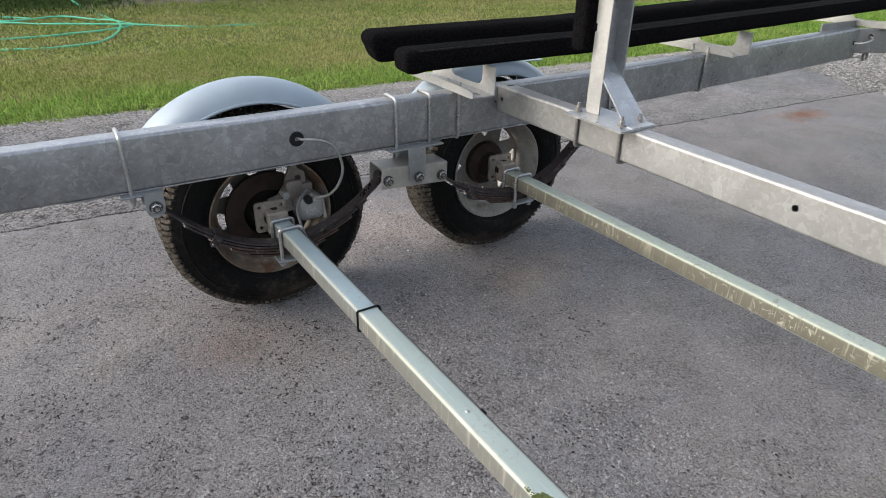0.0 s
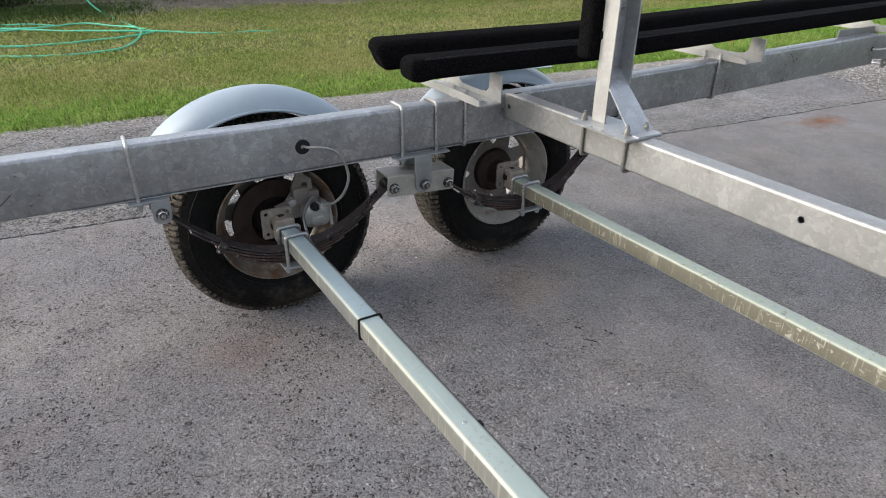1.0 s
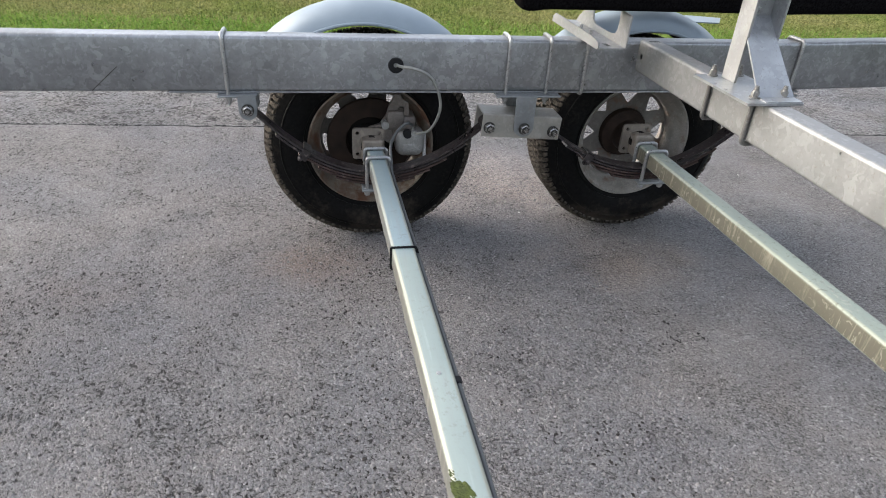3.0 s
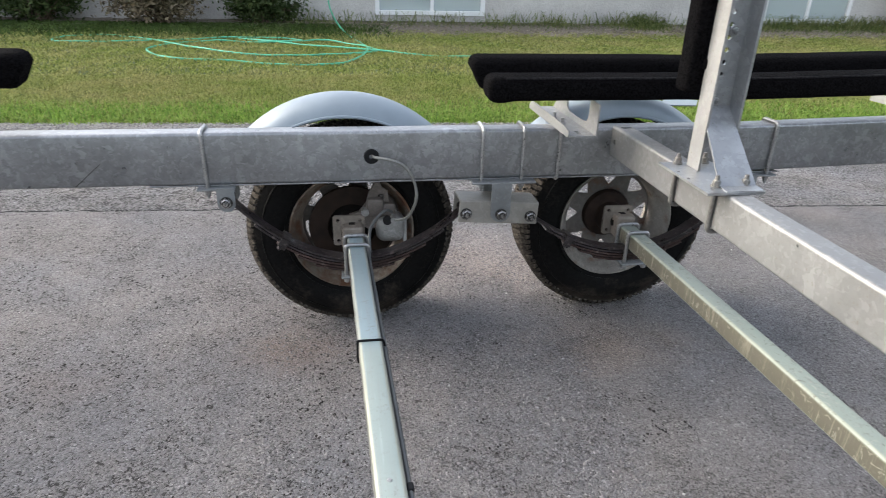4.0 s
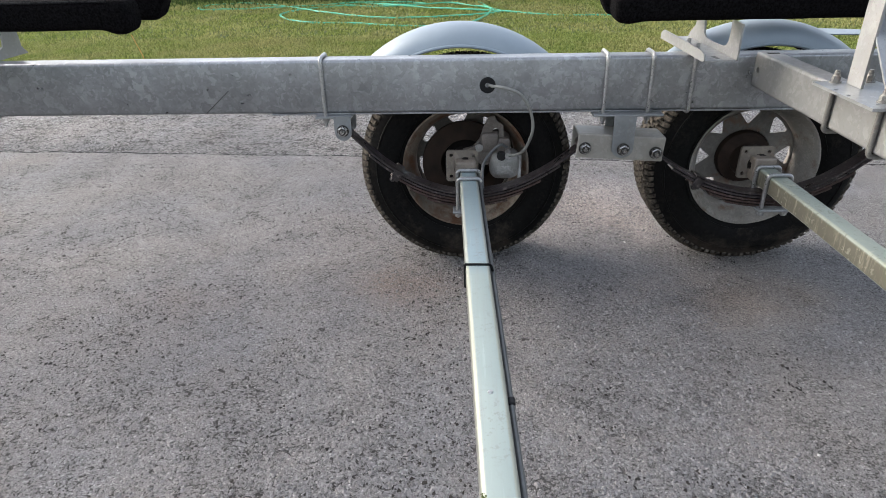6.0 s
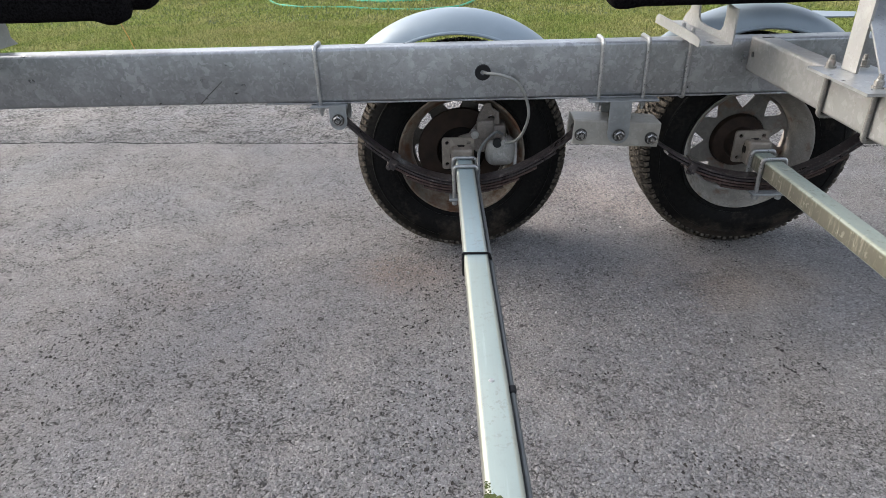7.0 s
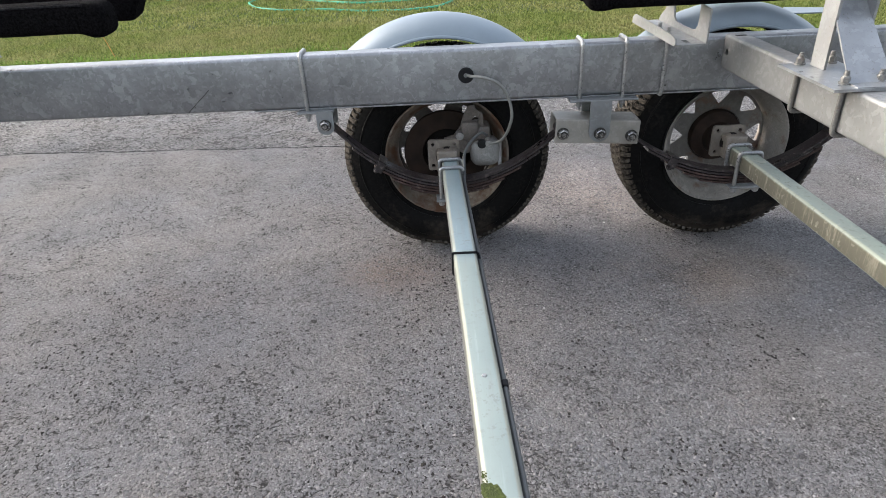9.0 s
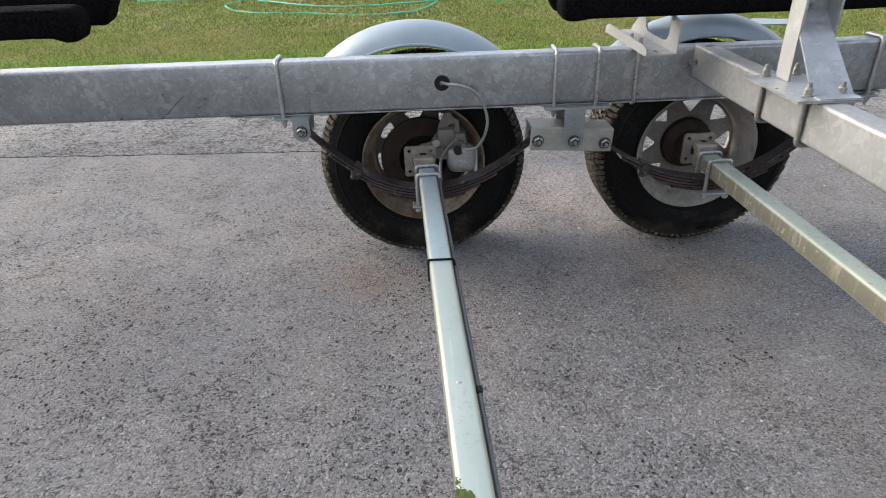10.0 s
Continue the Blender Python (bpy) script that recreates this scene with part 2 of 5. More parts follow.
M_SPRING = spring_steel("flaking_painted_spring_steel", (0.025, 0.0195, 0.0195))
M_SPRING_RUST = spring_steel("rusty_spring_steel", (0.042, 0.024, 0.020))
M_ROOF = plain("dark_roof_edge", (0.06, 0.055, 0.05), 0.8)
M_RUBBER = plain("black_rubber", (0.006, 0.006, 0.007), 0.5, 0.0, 0.3, spec=0.25)
M_CABLE = plain("grey_plastic_cable", (0.075, 0.078, 0.078), 0.4, 0.0, 0.2)
M_HOSELINE = plain("grey_brake_line", (0.19, 0.19, 0.175), 0.5, 0.1, 0.15)
M_CARPET = plain("black_bunk_carpet", (0.0062, 0.0058, 0.0062), 1.0, 0.0, 0.85, 160, 420, 1.0, 0.006, spec=0.02)
M_CARPET_EDGE = plain("lighter_carpet_edge", (0.021, 0.020, 0.021), 1.0, 0.0, 0.6, 120, 420, 1.0, 0.004, spec=0.02)
M_FENDER = plain("pale_grey_painted_fender", (0.218, 0.260, 0.292), 0.42, 0.15, 0.10, 6, 60, 0.05)
M_HOSE = plain("mint_green_hose", (0.060, 0.37, 0.215), 0.55, 0.0, 0.12, 4)
M_GAP_SHADE = plain("gap_shade_black", (0.018, 0.017, 0.017), 0.85, 0, 0.5, 60, 300, 0.6, 0.003, spec=0.2)
M_PIT_SHADE = plain("pit_shade_dark", (0.032, 0.028, 0.026), 0.85, 0, 0.5, 60, 300, 0.6, 0.003, spec=0.2)
M_DIRT = plain("dry_soil_and_litter", (0.165, 0.138, 0.105), 0.95, 0.0, 0.5, 14, 90, 0.8, 0.02)
M_WHITE = plain("white_window_frame", (0.72, 0.72, 0.71), 0.45, 0.0, 0.06, 5)
M_WOOD = plain("orange_brown_fence_wood", (0.42, 0.20, 0.085), 0.75, 0.0, 0.3, 9, 80, 0.4)
M_BLOCKER = plain("light_blocker_green", (0.045, 0.065, 0.025), 0.9, 0, 0.6, 6, 30, 1.0, 0.05)
M_STALK = plain("dry_orange_stalk", (0.55, 0.28, 0.07), 0.6)
M_TWIG = plain("shrub_twigs", (0.12, 0.085, 0.06), 0.85)


def stucco():
    m, nt, b = shader("grey_stucco")
    co = coords(nt)
    n = noise_tex(nt, co, 1.3, 5, 0.6)
    col = ramp(nt, n.outputs["Fac"], (0.3, (0.42, 0.40, 0.38)), (0.7, (0.56, 0.54, 0.51)))
    v = voronoi(nt, co, 26)
    f = noise_tex(nt, co, 45, 4)
    set_in(nt, b, Base_Color=mix(nt, ramp(nt, f.outputs["Fac"], (0.35, 0.35), (0.6, 0.0)), col, (0.30, 0.28, 0.26)), Roughness=0.9)
    bump(nt, b, mix(nt, 0.5, v.outputs["Distance"], f.outputs["Fac"]), 0.8, 0.02)
    return m


M_STUCCO = stucco()


def asphalt(name, dark, light, chip_scale, wear, patches=True):
    m, nt, b = shader(name)
    co = coords(nt)
    warp = noise_tex(nt, co, chip_scale * 0.6, 3)
    cw = mix(nt, 0.8 / chip_scale, co, warp.outputs["Color"], "ADD")
    v = voronoi(nt, cw, chip_scale)
    v2 = voronoi(nt, cw, chip_scale * 2.1)
    big = noise_tex(nt, co, 0.8, 6, 0.62)
    zone = noise_tex(nt, co, 4.2, 6, 0.66)
    rub = noise_tex(nt, co, chip_scale * 0.9, 4, 0.6, 0.6)
    base = ramp(nt, big.outputs["Fac"], (0.32, dark), (0.68, light))
    tint = noise_tex(nt, co, 1.7, 4, 0.6)
    base = mix(nt, 1.0, base, ramp(nt, tint.outputs["Fac"], (0.38, (0.965, 0.985, 1.015)), (0.60, (1.03, 1.0, 0.97))), "MULTIPLY")
    pick = add(nt, "ShaderNodeSeparateColor", Color=v.outputs["Color"])
    pick2 = add(nt, "ShaderNodeSeparateColor", Color=v2.outputs["Color"])
    stone = ramp(nt, pick.outputs[0], (0.0, 0.88), (0.5, 0.99), (0.93, 1.08), (1.0, 1.5))
    stone2 = ramp(nt, pick2.outputs[1], (0.0, 0.78), (0.5, 1.0), (0.94, 1.12), (1.0, 1.6))
    col = mix(nt, 1.0, base, stone, "MULTIPLY")
    col = mix(nt, 1.0, col, stone2, "MULTIPLY")
    ve = voronoi(nt, cw, chip_scale, "DISTANCE_TO_EDGE")
    crack = ramp(nt, ve.outputs["Distance"], (0.03, 1.0), (0.16, 0.0))
    crack = mix(nt, 1.0, crack, ramp(nt, rub.outputs["Fac"], (0.42, 1.0), (0.60, 0.2)), "MULTIPLY")
    # crevices between stones are darkened in colour for the shade they hold
    col = mix(nt, mix(nt, 1.0, crack, 0.54, "MULTIPLY"), col, (0.042, 0.037, 0.035))
    blot = ramp(nt, zone.outputs["Fac"], (0.34, 1.03), (0.62, 0.95))
    col = mix(nt, 1.0, col, blot, "MULTIPLY")
    shift = nt.nodes.new("ShaderNodeMath")
    shift.operation = "MULTIPLY_ADD"
    nt.links.new(zone.outputs["Fac"], shift.inputs[0])
    shift.inputs[1].default_value = -0.18
    nt.links.new(rub.outputs["Fac"], shift.inputs[2])
    # pits lie closer together where the surface is worn
    deep = ramp(nt, shift.outputs[0], (0.290 + wear, 1.0), (0.335 + wear, 0.0))
    gap = noise_tex(nt, co, chip_scale * 0.34, 4, 0.62, 1.6)
    lack = nt.nodes.new("ShaderNodeMath")
    lack.operation = "MULTIPLY_ADD"
    nt.links.new(zone.outputs["Fac"], lack.inputs[0])
    lack.inputs[1].default_value = -0.38
    nt.links.new(gap.outputs["Fac"], lack.inputs[2])
    coarse = ramp(nt, lack.outputs[0], (0.188 + wear, 1.0), (0.206 + wear, 0.0))
    across = add(nt, "ShaderNodeMapRange", Value=add(nt, "ShaderNodeSeparateXYZ", Vector=co).outputs[0], From_Min=-0.2, From_Max=1.0, To_Min=1.0, To_Max=0.5)
    coarse = mix(nt, 1.0, coarse, across.outputs[0], "MULTIPLY")
    # crumbled hollows between the larger stones
    hollow = noise_tex(nt, co, chip_scale * 0.26, 4, 0.62, 1.4)
    sunk = ramp(nt, hollow.outputs["Fac"], (0.362 + wear, 1.0), (0.380 + wear, 0.0))
    coarse = mix(nt, 1.0, coarse, mix(nt, 1.0, sunk, across.outputs[0], "MULTIPLY"), "LIGHTEN")
    deep = mix(nt, 1.0, mix(nt, 1.0, deep, 0.8, "MULTIPLY"), coarse, "LIGHTEN")
    # shade inside pits and hollows is painted in near-black
    col = mix(nt, mix(nt, 1.0, deep, 0.88, "MULTIPLY"), col, (0.020, 0.017, 0.015))
    if patches:
        for (px, py, sx, sy, tone, amount) in STAINS_AND_LIGHTENING:
            mp = add(nt, "ShaderNodeMapping", Vector=co, Location=(-px / sx, -py / sy, 0), Scale=(1 / sx, 1 / sy, 0))
            wob = noise_tex(nt, co, 4.5, 5, 0.65)
            ln = nt.nodes.new("ShaderNodeVectorMath")
            ln.operation = "LENGTH"
            nt.links.new(mp.outputs[0], ln.inputs[0])
            sm = nt.nodes.new("ShaderNodeMath")
            sm.operation = "ADD"
            nt.links.new(ln.outputs["Value"], sm.inputs[0])
            nt.links.new(wob.outputs["Fac"], sm.inputs[1])
            col = mix(nt, ramp(nt, sm.outputs[0], (0.5, amount), (1.3, 0.0)), col, tone, "MULTIPLY")
    set_in(nt, b, Base_Color=col, Roughness=0.8, Specular_IOR_Level=0.4)
    h = mix(nt, 0.5, pick2.outputs[0], pick.outputs[1])
    h = mix(nt, 0.5, h, crack, "SUBTRACT")
    h = mix(nt, 0.6, h, rub.outputs["Fac"])
    h = mix(nt, 0.8, h, deep, "SUBTRACT")
    h = mix(nt, 0.6, h, ramp(nt, hollow.outputs["Fac"], (0.34, 0.0), (0.43, 0.8), (0.70, 1.0)))
    bump(nt, b, h, 1.0, 0.030)
    return m


STAINS_AND_LIGHTENING = [
    (4.25, 0.74, 0.74, 0.30, (1.0, 0.44, 0.22), 1.0),
    (-0.28, -0.02, 0.55, 0.38, (0.90, 0.77, 0.69), 1.0),
    (0.50, 0.62, 1.7, 0.95, (1.55, 1.42, 1.34), 1.0),
    (-1.0, -0.15, 0.5, 0.3, (0.99, 0.92, 0.88), 1.0),
    # sandy patch, its colour also brightened against the wheel's shadow
    (0.80, -0.12, 0.75, 0.42, (1.20, 1.08, 0.97), 1.0),
]
M_ASPHALT = asphalt("weathered_asphalt", (0.236, 0.224, 0.222), (0.312, 0.298, 0.294), 165.0, 0.0)
M_ASPHALT_EDGE = asphalt("coarse_old_asphalt", (0.222, 0.213, 0.211), (0.325, 0.312, 0.306), 100.0, 0.03, False)


def lawn_soil():
    m, nt, b = shader("lawn_ground")
    co = coords(nt)
    n = noise_tex(nt, co, 0.8, 6, 0.65)
    f = noise_tex(nt, co, 40, 4, 0.7)
    # soil colour kept dark so gaps between blades look shaded
    col = ramp(nt, n.outputs["Fac"], (0.35, (0.075, 0.105, 0.028)), (0.65, (0.135, 0.14, 0.05)))
    col = mix(nt, ramp(nt, f.outputs["Fac"], (0.4, 0.5), (0.6, 0.0)), col, (0.045, 0.06, 0.017))
    set_in(nt, b, Base_Color=col, Roughness=0.95)
    bump(nt, b, f.outputs["Fac"], 0.8, 0.03)
    return m


M_SOIL = lawn_soil()


def blades_mat(name, green, dry, patch=0.7):
    m, nt, b = shader(name)
    co = coords(nt)
    geo = nt.nodes.new("ShaderNodeNewGeometry")
    n = noise_tex(nt, co, patch, 6, 0.72)
    fac = mix(nt, 0.45, ramp(nt, n.outputs["Fac"], (0.42, 0.0), (0.60, 1.0)), geo.outputs["Random Per Island"])
    col = mix(nt, fac, green, dry)
    v = ramp(nt, geo.outputs["Random Per Island"], (0.0, 0.52), (0.5, 0.95), (1.0, 1.34))
    set_in(nt, b, Base_Color=mix(nt, 1.0, col, v, "MULTIPLY"), Roughness=0.75, Specular_IOR_Level=0.2)
    set_in(nt, b, Transmission_Weight=0.0)
    tr = add(nt, "ShaderNodeBsdfTranslucent", Color=mix(nt, 1.0, col, v, "MULTIPLY"))
    ms = nt.nodes.new("ShaderNodeMixShader")
    ms.inputs[0].default_value = 0.35
    nt.links.new(b.outputs[0], ms.inputs[1])
    nt.links.new(tr.outputs[0], ms.inputs[2])
    nt.links.new(ms.outputs[0], nt.nodes["Material Output"].inputs["Surface"])
    return m


M_GRASS = blades_mat("lawn_grass_blades", (0.175, 0.245, 0.045), (0.335, 0.305, 0.125))
M_GRASS_LUSH = blades_mat("lush_edge_grass", (0.145, 0.275, 0.034), (0.25, 0.335, 0.080), 1.2)
# darker copy of the grass colour, for lawn shaded by the shrubs
M_GRASS_SHADED = blades_mat("shade_green_grass", (0.045, 0.085, 0.017), (0.085, 0.125, 0.032), 1.0)
M_LEAF = blades_mat("dull_shrub_leaves", (0.13, 0.12, 0.07), (0.28, 0.22, 0.155), 3.0)
M_STRAW = blades_mat("bleached_straw", (0.30, 0.25, 0.17), (0.46, 0.40, 0.30), 2.0)
# green leaves darkened to carry the shade at the wall's foot
M_BUSH_SHADED = blades_mat("shade_dark_bush_leaves", (0.040, 0.070, 0.020), (0.085, 0.110, 0.042), 3.0)
M_WEED = blades_mat("weed_leaves", (0.10, 0.16, 0.04), (0.22, 0.22, 0.09), 2.0)


def gravel_mat(name, lo, md, hi):
    m, nt, b = shader(name)
    geo = nt.nodes.new("ShaderNodeNewGeometry")
    set_in(nt, b, Base_Color=ramp(nt, geo.outputs["Random Per Island"], (0.0, lo), (0.5, md), (1.0, hi)), Roughness=0.9)
    g = noise_tex(nt, coords(nt), 160, 4)
    bump(nt, b, g.outputs["Fac"], 0.5, 0.003)
    return m


M_GRAVEL = gravel_mat("pale_limestone_gravel", (0.075, 0.071, 0.067), (0.165, 0.157, 0.148), (0.32, 0.31, 0.295))
M_PEBBLE = gravel_mat("pale_pebbles", (0.16, 0.15, 0.145), (0.36, 0.35, 0.34), (0.62, 0.60, 0.57))
M_LITTER = gravel_mat("dry_brown_litter", (0.07, 0.055, 0.04), (0.17, 0.14, 0.105), (0.36, 0.32, 0.26))
M_GRIT_BASE = plain("grey_grit", (0.14, 0.13, 0.12), 0.95, 0, 0.5, 60, 200, 0.8, 0.01)
M_GRIT = gravel_mat("dark_grit", (0.04, 0.04, 0.04), (0.12, 0.118, 0.118), (0.34, 0.33, 0.32))
M_SAND = gravel_mat("pale_sandy_grit", (0.22, 0.20, 0.175), (0.34, 0.315, 0.28), (0.46, 0.43, 0.39))
M_GRITLIGHT = gravel_mat("grey_brown_grit", (0.12, 0.108, 0.10), (0.25, 0.23, 0.215), (0.40, 0.375, 0.355))
M_CHIPS = gravel_mat("asphalt_aggregate", (0.11, 0.103, 0.102), (0.175, 0.165, 0.163), (0.235, 0.222, 0.219))


def glass():
    m, nt, b = shader("window_glass")
    set_in(nt, b, Base_Color=(0.55, 0.62, 0.62), Roughness=0.06, Transmission_Weight=0.35, IOR=1.45)
    return m


M_GLASS = glass()
M_BLIND = plain("pale_window_blind", (0.55, 0.60, 0.58), 0.8, 0, 0.08, 3)
M_MOSS = plain("green_moss", (0.055, 0.070, 0.014), 0.95, 0, 0.5, 60, 300, 0.9, 0.004)


# ---- mesh helpers ----
def part(name, bm, material, parent, label="", smooth=False, sharp=35):
    bmesh.ops.recalc_face_normals(bm, faces=bm.faces)
    me = bpy.data.meshes.new(name)
    bm.to_mesh(me)
    bm.free()
    me.materials.append(material)
    ob = new(name, me)
    if smooth:
        for p in me.polygons:
            p.use_smooth = True
        me.set_sharp_from_angle(angle=radians(sharp))
    if parent is not None:
        ob.parent = parent
        ob.matrix_parent_inverse = Matrix.Translation(-parent.matrix_basis.translation) if parent.parent is None else Matrix.Identity(4)
    if label:
        tagged(ob, label)
    return ob


def thing(name, at, label, category, group="", kind=""):
    ob = new(name)
    ob.location = at
    ob.empty_display_size = 0.1
    return tagged(ob, label, category, group, kind)


def box(bm, lo, hi, bevel=0.0, m=None, seg=2):
    c = [(a + b) / 2 for a, b in zip(lo, hi)]
    s = [abs(b - a) for a, b in zip(lo, hi)]
    mat = Matrix.Translation(c) @ Matrix.Diagonal((*s, 1))
    if m is not None:
        mat = m @ mat
    vs = bmesh.ops.create_cube(bm, size=1, matrix=mat)["verts"]
    if bevel:
        es = list({e for v in vs for e in v.link_edges})
        bmesh.ops.bevel(bm, geom=es, offset=bevel, segments=seg, affect="EDGES", profile=0.5)


def cyl(bm, p0, p1, r, seg=16, r2=None, caps=True):
    p0, p1 = Vector(p0), Vector(p1)
    d = p1 - p0
    mat = Matrix.Translation((p0 + p1) / 2) @ d.to_track_quat("Z", "Y").to_matrix().to_4x4()
    bmesh.ops.create_cone(bm, cap_ends=caps, segments=seg, radius1=r, radius2=r if r2 is None else r2, depth=d.length, matrix=mat)


def fillet(pts, r, n=5):
    pts = [Vector(p) for p in pts]
    out = [pts[0]]
    for a, b, c in zip(pts, pts[1:], pts[2:]):
        u, w = (a - b), (c - b)
        k = min(r, u.length * 0.49, w.length * 0.49)
        p, q = b + u.normalized() * k, b + w.normalized() * k
        for i in range(n + 1):
            t = i / n
            out.append((1 - t) ** 2 * p + 2 * t * (1 - t) * b + t * t * q)
    out.append(pts[-1])
    return out


def smooth_path(pts, n=8):
    pts = [Vector(p) for p in pts]
    ext = [2 * pts[0] - pts[1]] + pts + [2 * pts[-1] - pts[-2]]
    out = []
    for i in range(1, len(ext) - 2):
        a, b, c, d = ext[i - 1:i + 3]
        for k in range(n):
            t = k / n
            out.append(0.5 * (2 * b + (c - a) * t + (2 * a - 5 * b + 4 * c - d) * t * t + (3 * b - a - 3 * c + d) * t ** 3))
    out.append(pts[-1])
    return out


def rod(bm, pts, r, seg=8, section=None):
    pts = [Vector(p) for p in pts]
    if section is None:
        section = [(r * math.cos(2 * math.pi * k / seg), r * math.sin(2 * math.pi * k / seg)) for k in range(seg)]
    rings, up = [], None
    for i, p in enumerate(pts):
        t = (pts[min(i + 1, len(pts) - 1)] - pts[max(i - 1, 0)]).normalized()
        if up is None:
            up = Vector((0, 0, 1)) if abs(t.z) < 0.9 else Vector((0, 1, 0))
        up = (up - t * up.dot(t)).normalized()
        side = t.cross(up)
        rings.append([bm.verts.new(p + side * a + up * b) for a, b in section])
    n = len(section)
    for a, b in zip(rings, rings[1:]):
        for k in range(n):
            bm.faces.new((a[k], a[(k + 1) % n], b[(k + 1) % n], b[k]))
    bm.faces.new(rings[0][::-1])
    bm.faces.new(rings[-1])


def round_rect(w, h, r, n=4):
    out = []
    for cx, cy, a0 in ((w / 2 - r, h / 2 - r, 0), (-w / 2 + r, h / 2 - r, 90), (-w / 2 + r, -h / 2 + r, 180), (w / 2 - r, -h / 2 + r, 270)):
        for k in range(n + 1):
            a = radians(a0 + 90 * k / n)
            out.append((cx + r * math.cos(a), cy + r * math.sin(a)))
    return out


def plate(bm, outline, holes, m, thick):
    """A flat plate with real holes: outline and holes in the plane's u, v; thick along its w."""
    loops = [outline] + list(holes)
    edges, start = [], len(bm.verts)
    for lp in loops:
        vs = [bm.verts.new(m @ Vector((u, v, 0))) for u, v in lp]
        edges += [bm.edges.new((a, b)) for a, b in zip(vs, vs[1:] + vs[:1])]
    faces = [g for g in bmesh.ops.triangle_fill(bm, use_beauty=True, use_dissolve=False, edges=edges)["geom"] if isinstance(g, bmesh.types.BMFace)]
    ext = bmesh.ops.extrude_face_region(bm, geom=faces)["geom"]
    shift = m.to_3x3() @ Vector((0, 0, thick))
    bmesh.ops.translate(bm, verts=[g for g in ext if isinstance(g, bmesh.types.BMVert)], vec=shift)


def circle(u, v, r, n=16):
    return [(u + r * math.cos(2 * math.pi * k / n), v + r * math.sin(2 * math.pi * k / n)) for k in range(n)]


def frame_of(o, u, v):
    """A matrix whose x is u, y is v and z their cross product, at o."""
    u, v = Vector(u).normalized(), Vector(v).normalized()
    w = u.cross(v)
    return Matrix(((u.x, v.x, w.x, o[0]), (u.y, v.y, w.y, o[1]), (u.z, v.z, w.z, o[2]), (0, 0, 0, 1)))


def revolve(bm, profile, centre, seg=96):
    """Profile of (y, radius) turned about the y axis through centre (x, z)."""
    rings = []
    for k in range(seg):
        a = 2 * math.pi * k / seg
        rings.append([bm.verts.new((centre[0] + r * math.cos(a), y, centre[1] + r * math.sin(a))) for y, r in profile])
    for k in range(seg):
        a, b = rings[k], rings[(k + 1) % seg]
        for i in range(len(profile) - 1):
            bm.faces.new((a[i], a[i + 1], b[i + 1], b[i]))


def lock_nut(at, axis, size, parent, name):
    """A bolt end with a dark washer, a chamfered hexagon, its lock ring and the stud."""
    at, axis = Vector(at), Vector(axis).normalized()
    bm = bmesh.new()
    cyl(bm, at, at + axis * 0.0030, size * 0.76, 24)
    cyl(bm, at + axis * 0.0030, at + axis * 0.0035, size * 0.76, 24, size * 0.72)
    bolt = part(name, bm, M_WASHER, parent)
    bm = bmesh.new()
    a = at + axis * 0.0036
    cyl(bm, a, a + axis * 0.0095, size * 0.66, 6)
    cyl(bm, a + axis * 0.0095, a + axis * 0.0120, size * 0.62, 6, size * 0.50)
    part("nut", bm, M_NUT, bolt)
    bm = bmesh.new()
    cyl(bm, a + axis * 0.0119, a + axis * 0.0124, size * 0.44, 20)
    part("lock_ring", bm, M_WASHER, bolt)
    bm = bmesh.new()
    cyl(bm, a + axis * 0.012, a + axis * 0.0205, size * 0.30, 16, size * 0.24)
    part("stud", bm, M_NUT, bolt)
    return bolt


def hexnut(bm, at, axis, size=0.019, height=0.012, stud=0.012, washer=True):
    at, axis = Vector(at), Vector(axis).normalized()
    if washer:
        cyl(bm, at, at + axis * 0.003, size * 0.78, 20)
    cyl(bm, at + axis * 0.003, at + axis * (0.003 + height), size * 0.58, 6)
    cyl(bm, at + axis * (0.003 + height), at + axis * (0.006 + height), size * 0.50, 12, size * 0.42)
    if stud:
        cyl(bm, at + axis * height, at + axis * (height + 0.006 + stud), size * 0.30, 12)


# ---- large structure: ground, driveway, lawn ----
RNG = np.random.default_rng(7)


def sheet(name, outline, z, material, label, thickness=0.0):
    bm = bmesh.new()
    f = bm.faces.new([bm.verts.new((x, y, z)) for x, y in outline])
    if thickness:
        g = bmesh.ops.extrude_face_region(bm, geom=[f])["geom"]
        bmesh.ops.translate(bm, verts=[v for v in g if isinstance(v, bmesh.types.BMVert)], vec=(0, 0, -thickness))
    ob = part(name, bm, material, None)
    return tagged(ob, label, name.split("_")[0], kind="structure")


def seam_y(x):
    return 1.265 - 0.072 * x


def ragged(x0, x1, step, f, wob, seed):
    pts = []
    k = int((x1 - x0) / step)
    for i in range(k + 1):
        x = x0 + (x1 - x0) * i / k
        pts.append((x, f(x) + wob * noise.noise((x * 9.0, seed, 0.3)) + wob * 1.6 * noise.noise((x * 1.7, seed, 4.3)) + wob * 0.5 * noise.noise((x * 41, seed, 6.1))))
    return pts


def lawn_y(x):
    return 3.22 - 0.045 * x


sheet("ground", [(-900, -900), (900, -900), (900, 900), (-900, 900)], -0.035, M_SOIL, "lawn soil under short green grass")
seam = ragged(-9.0, 5.9, 0.02, seam_y, 0.014, 1.0)
edge = ragged(-9.0, 6.3, 0.05, lawn_y, 0.05, 5.0)
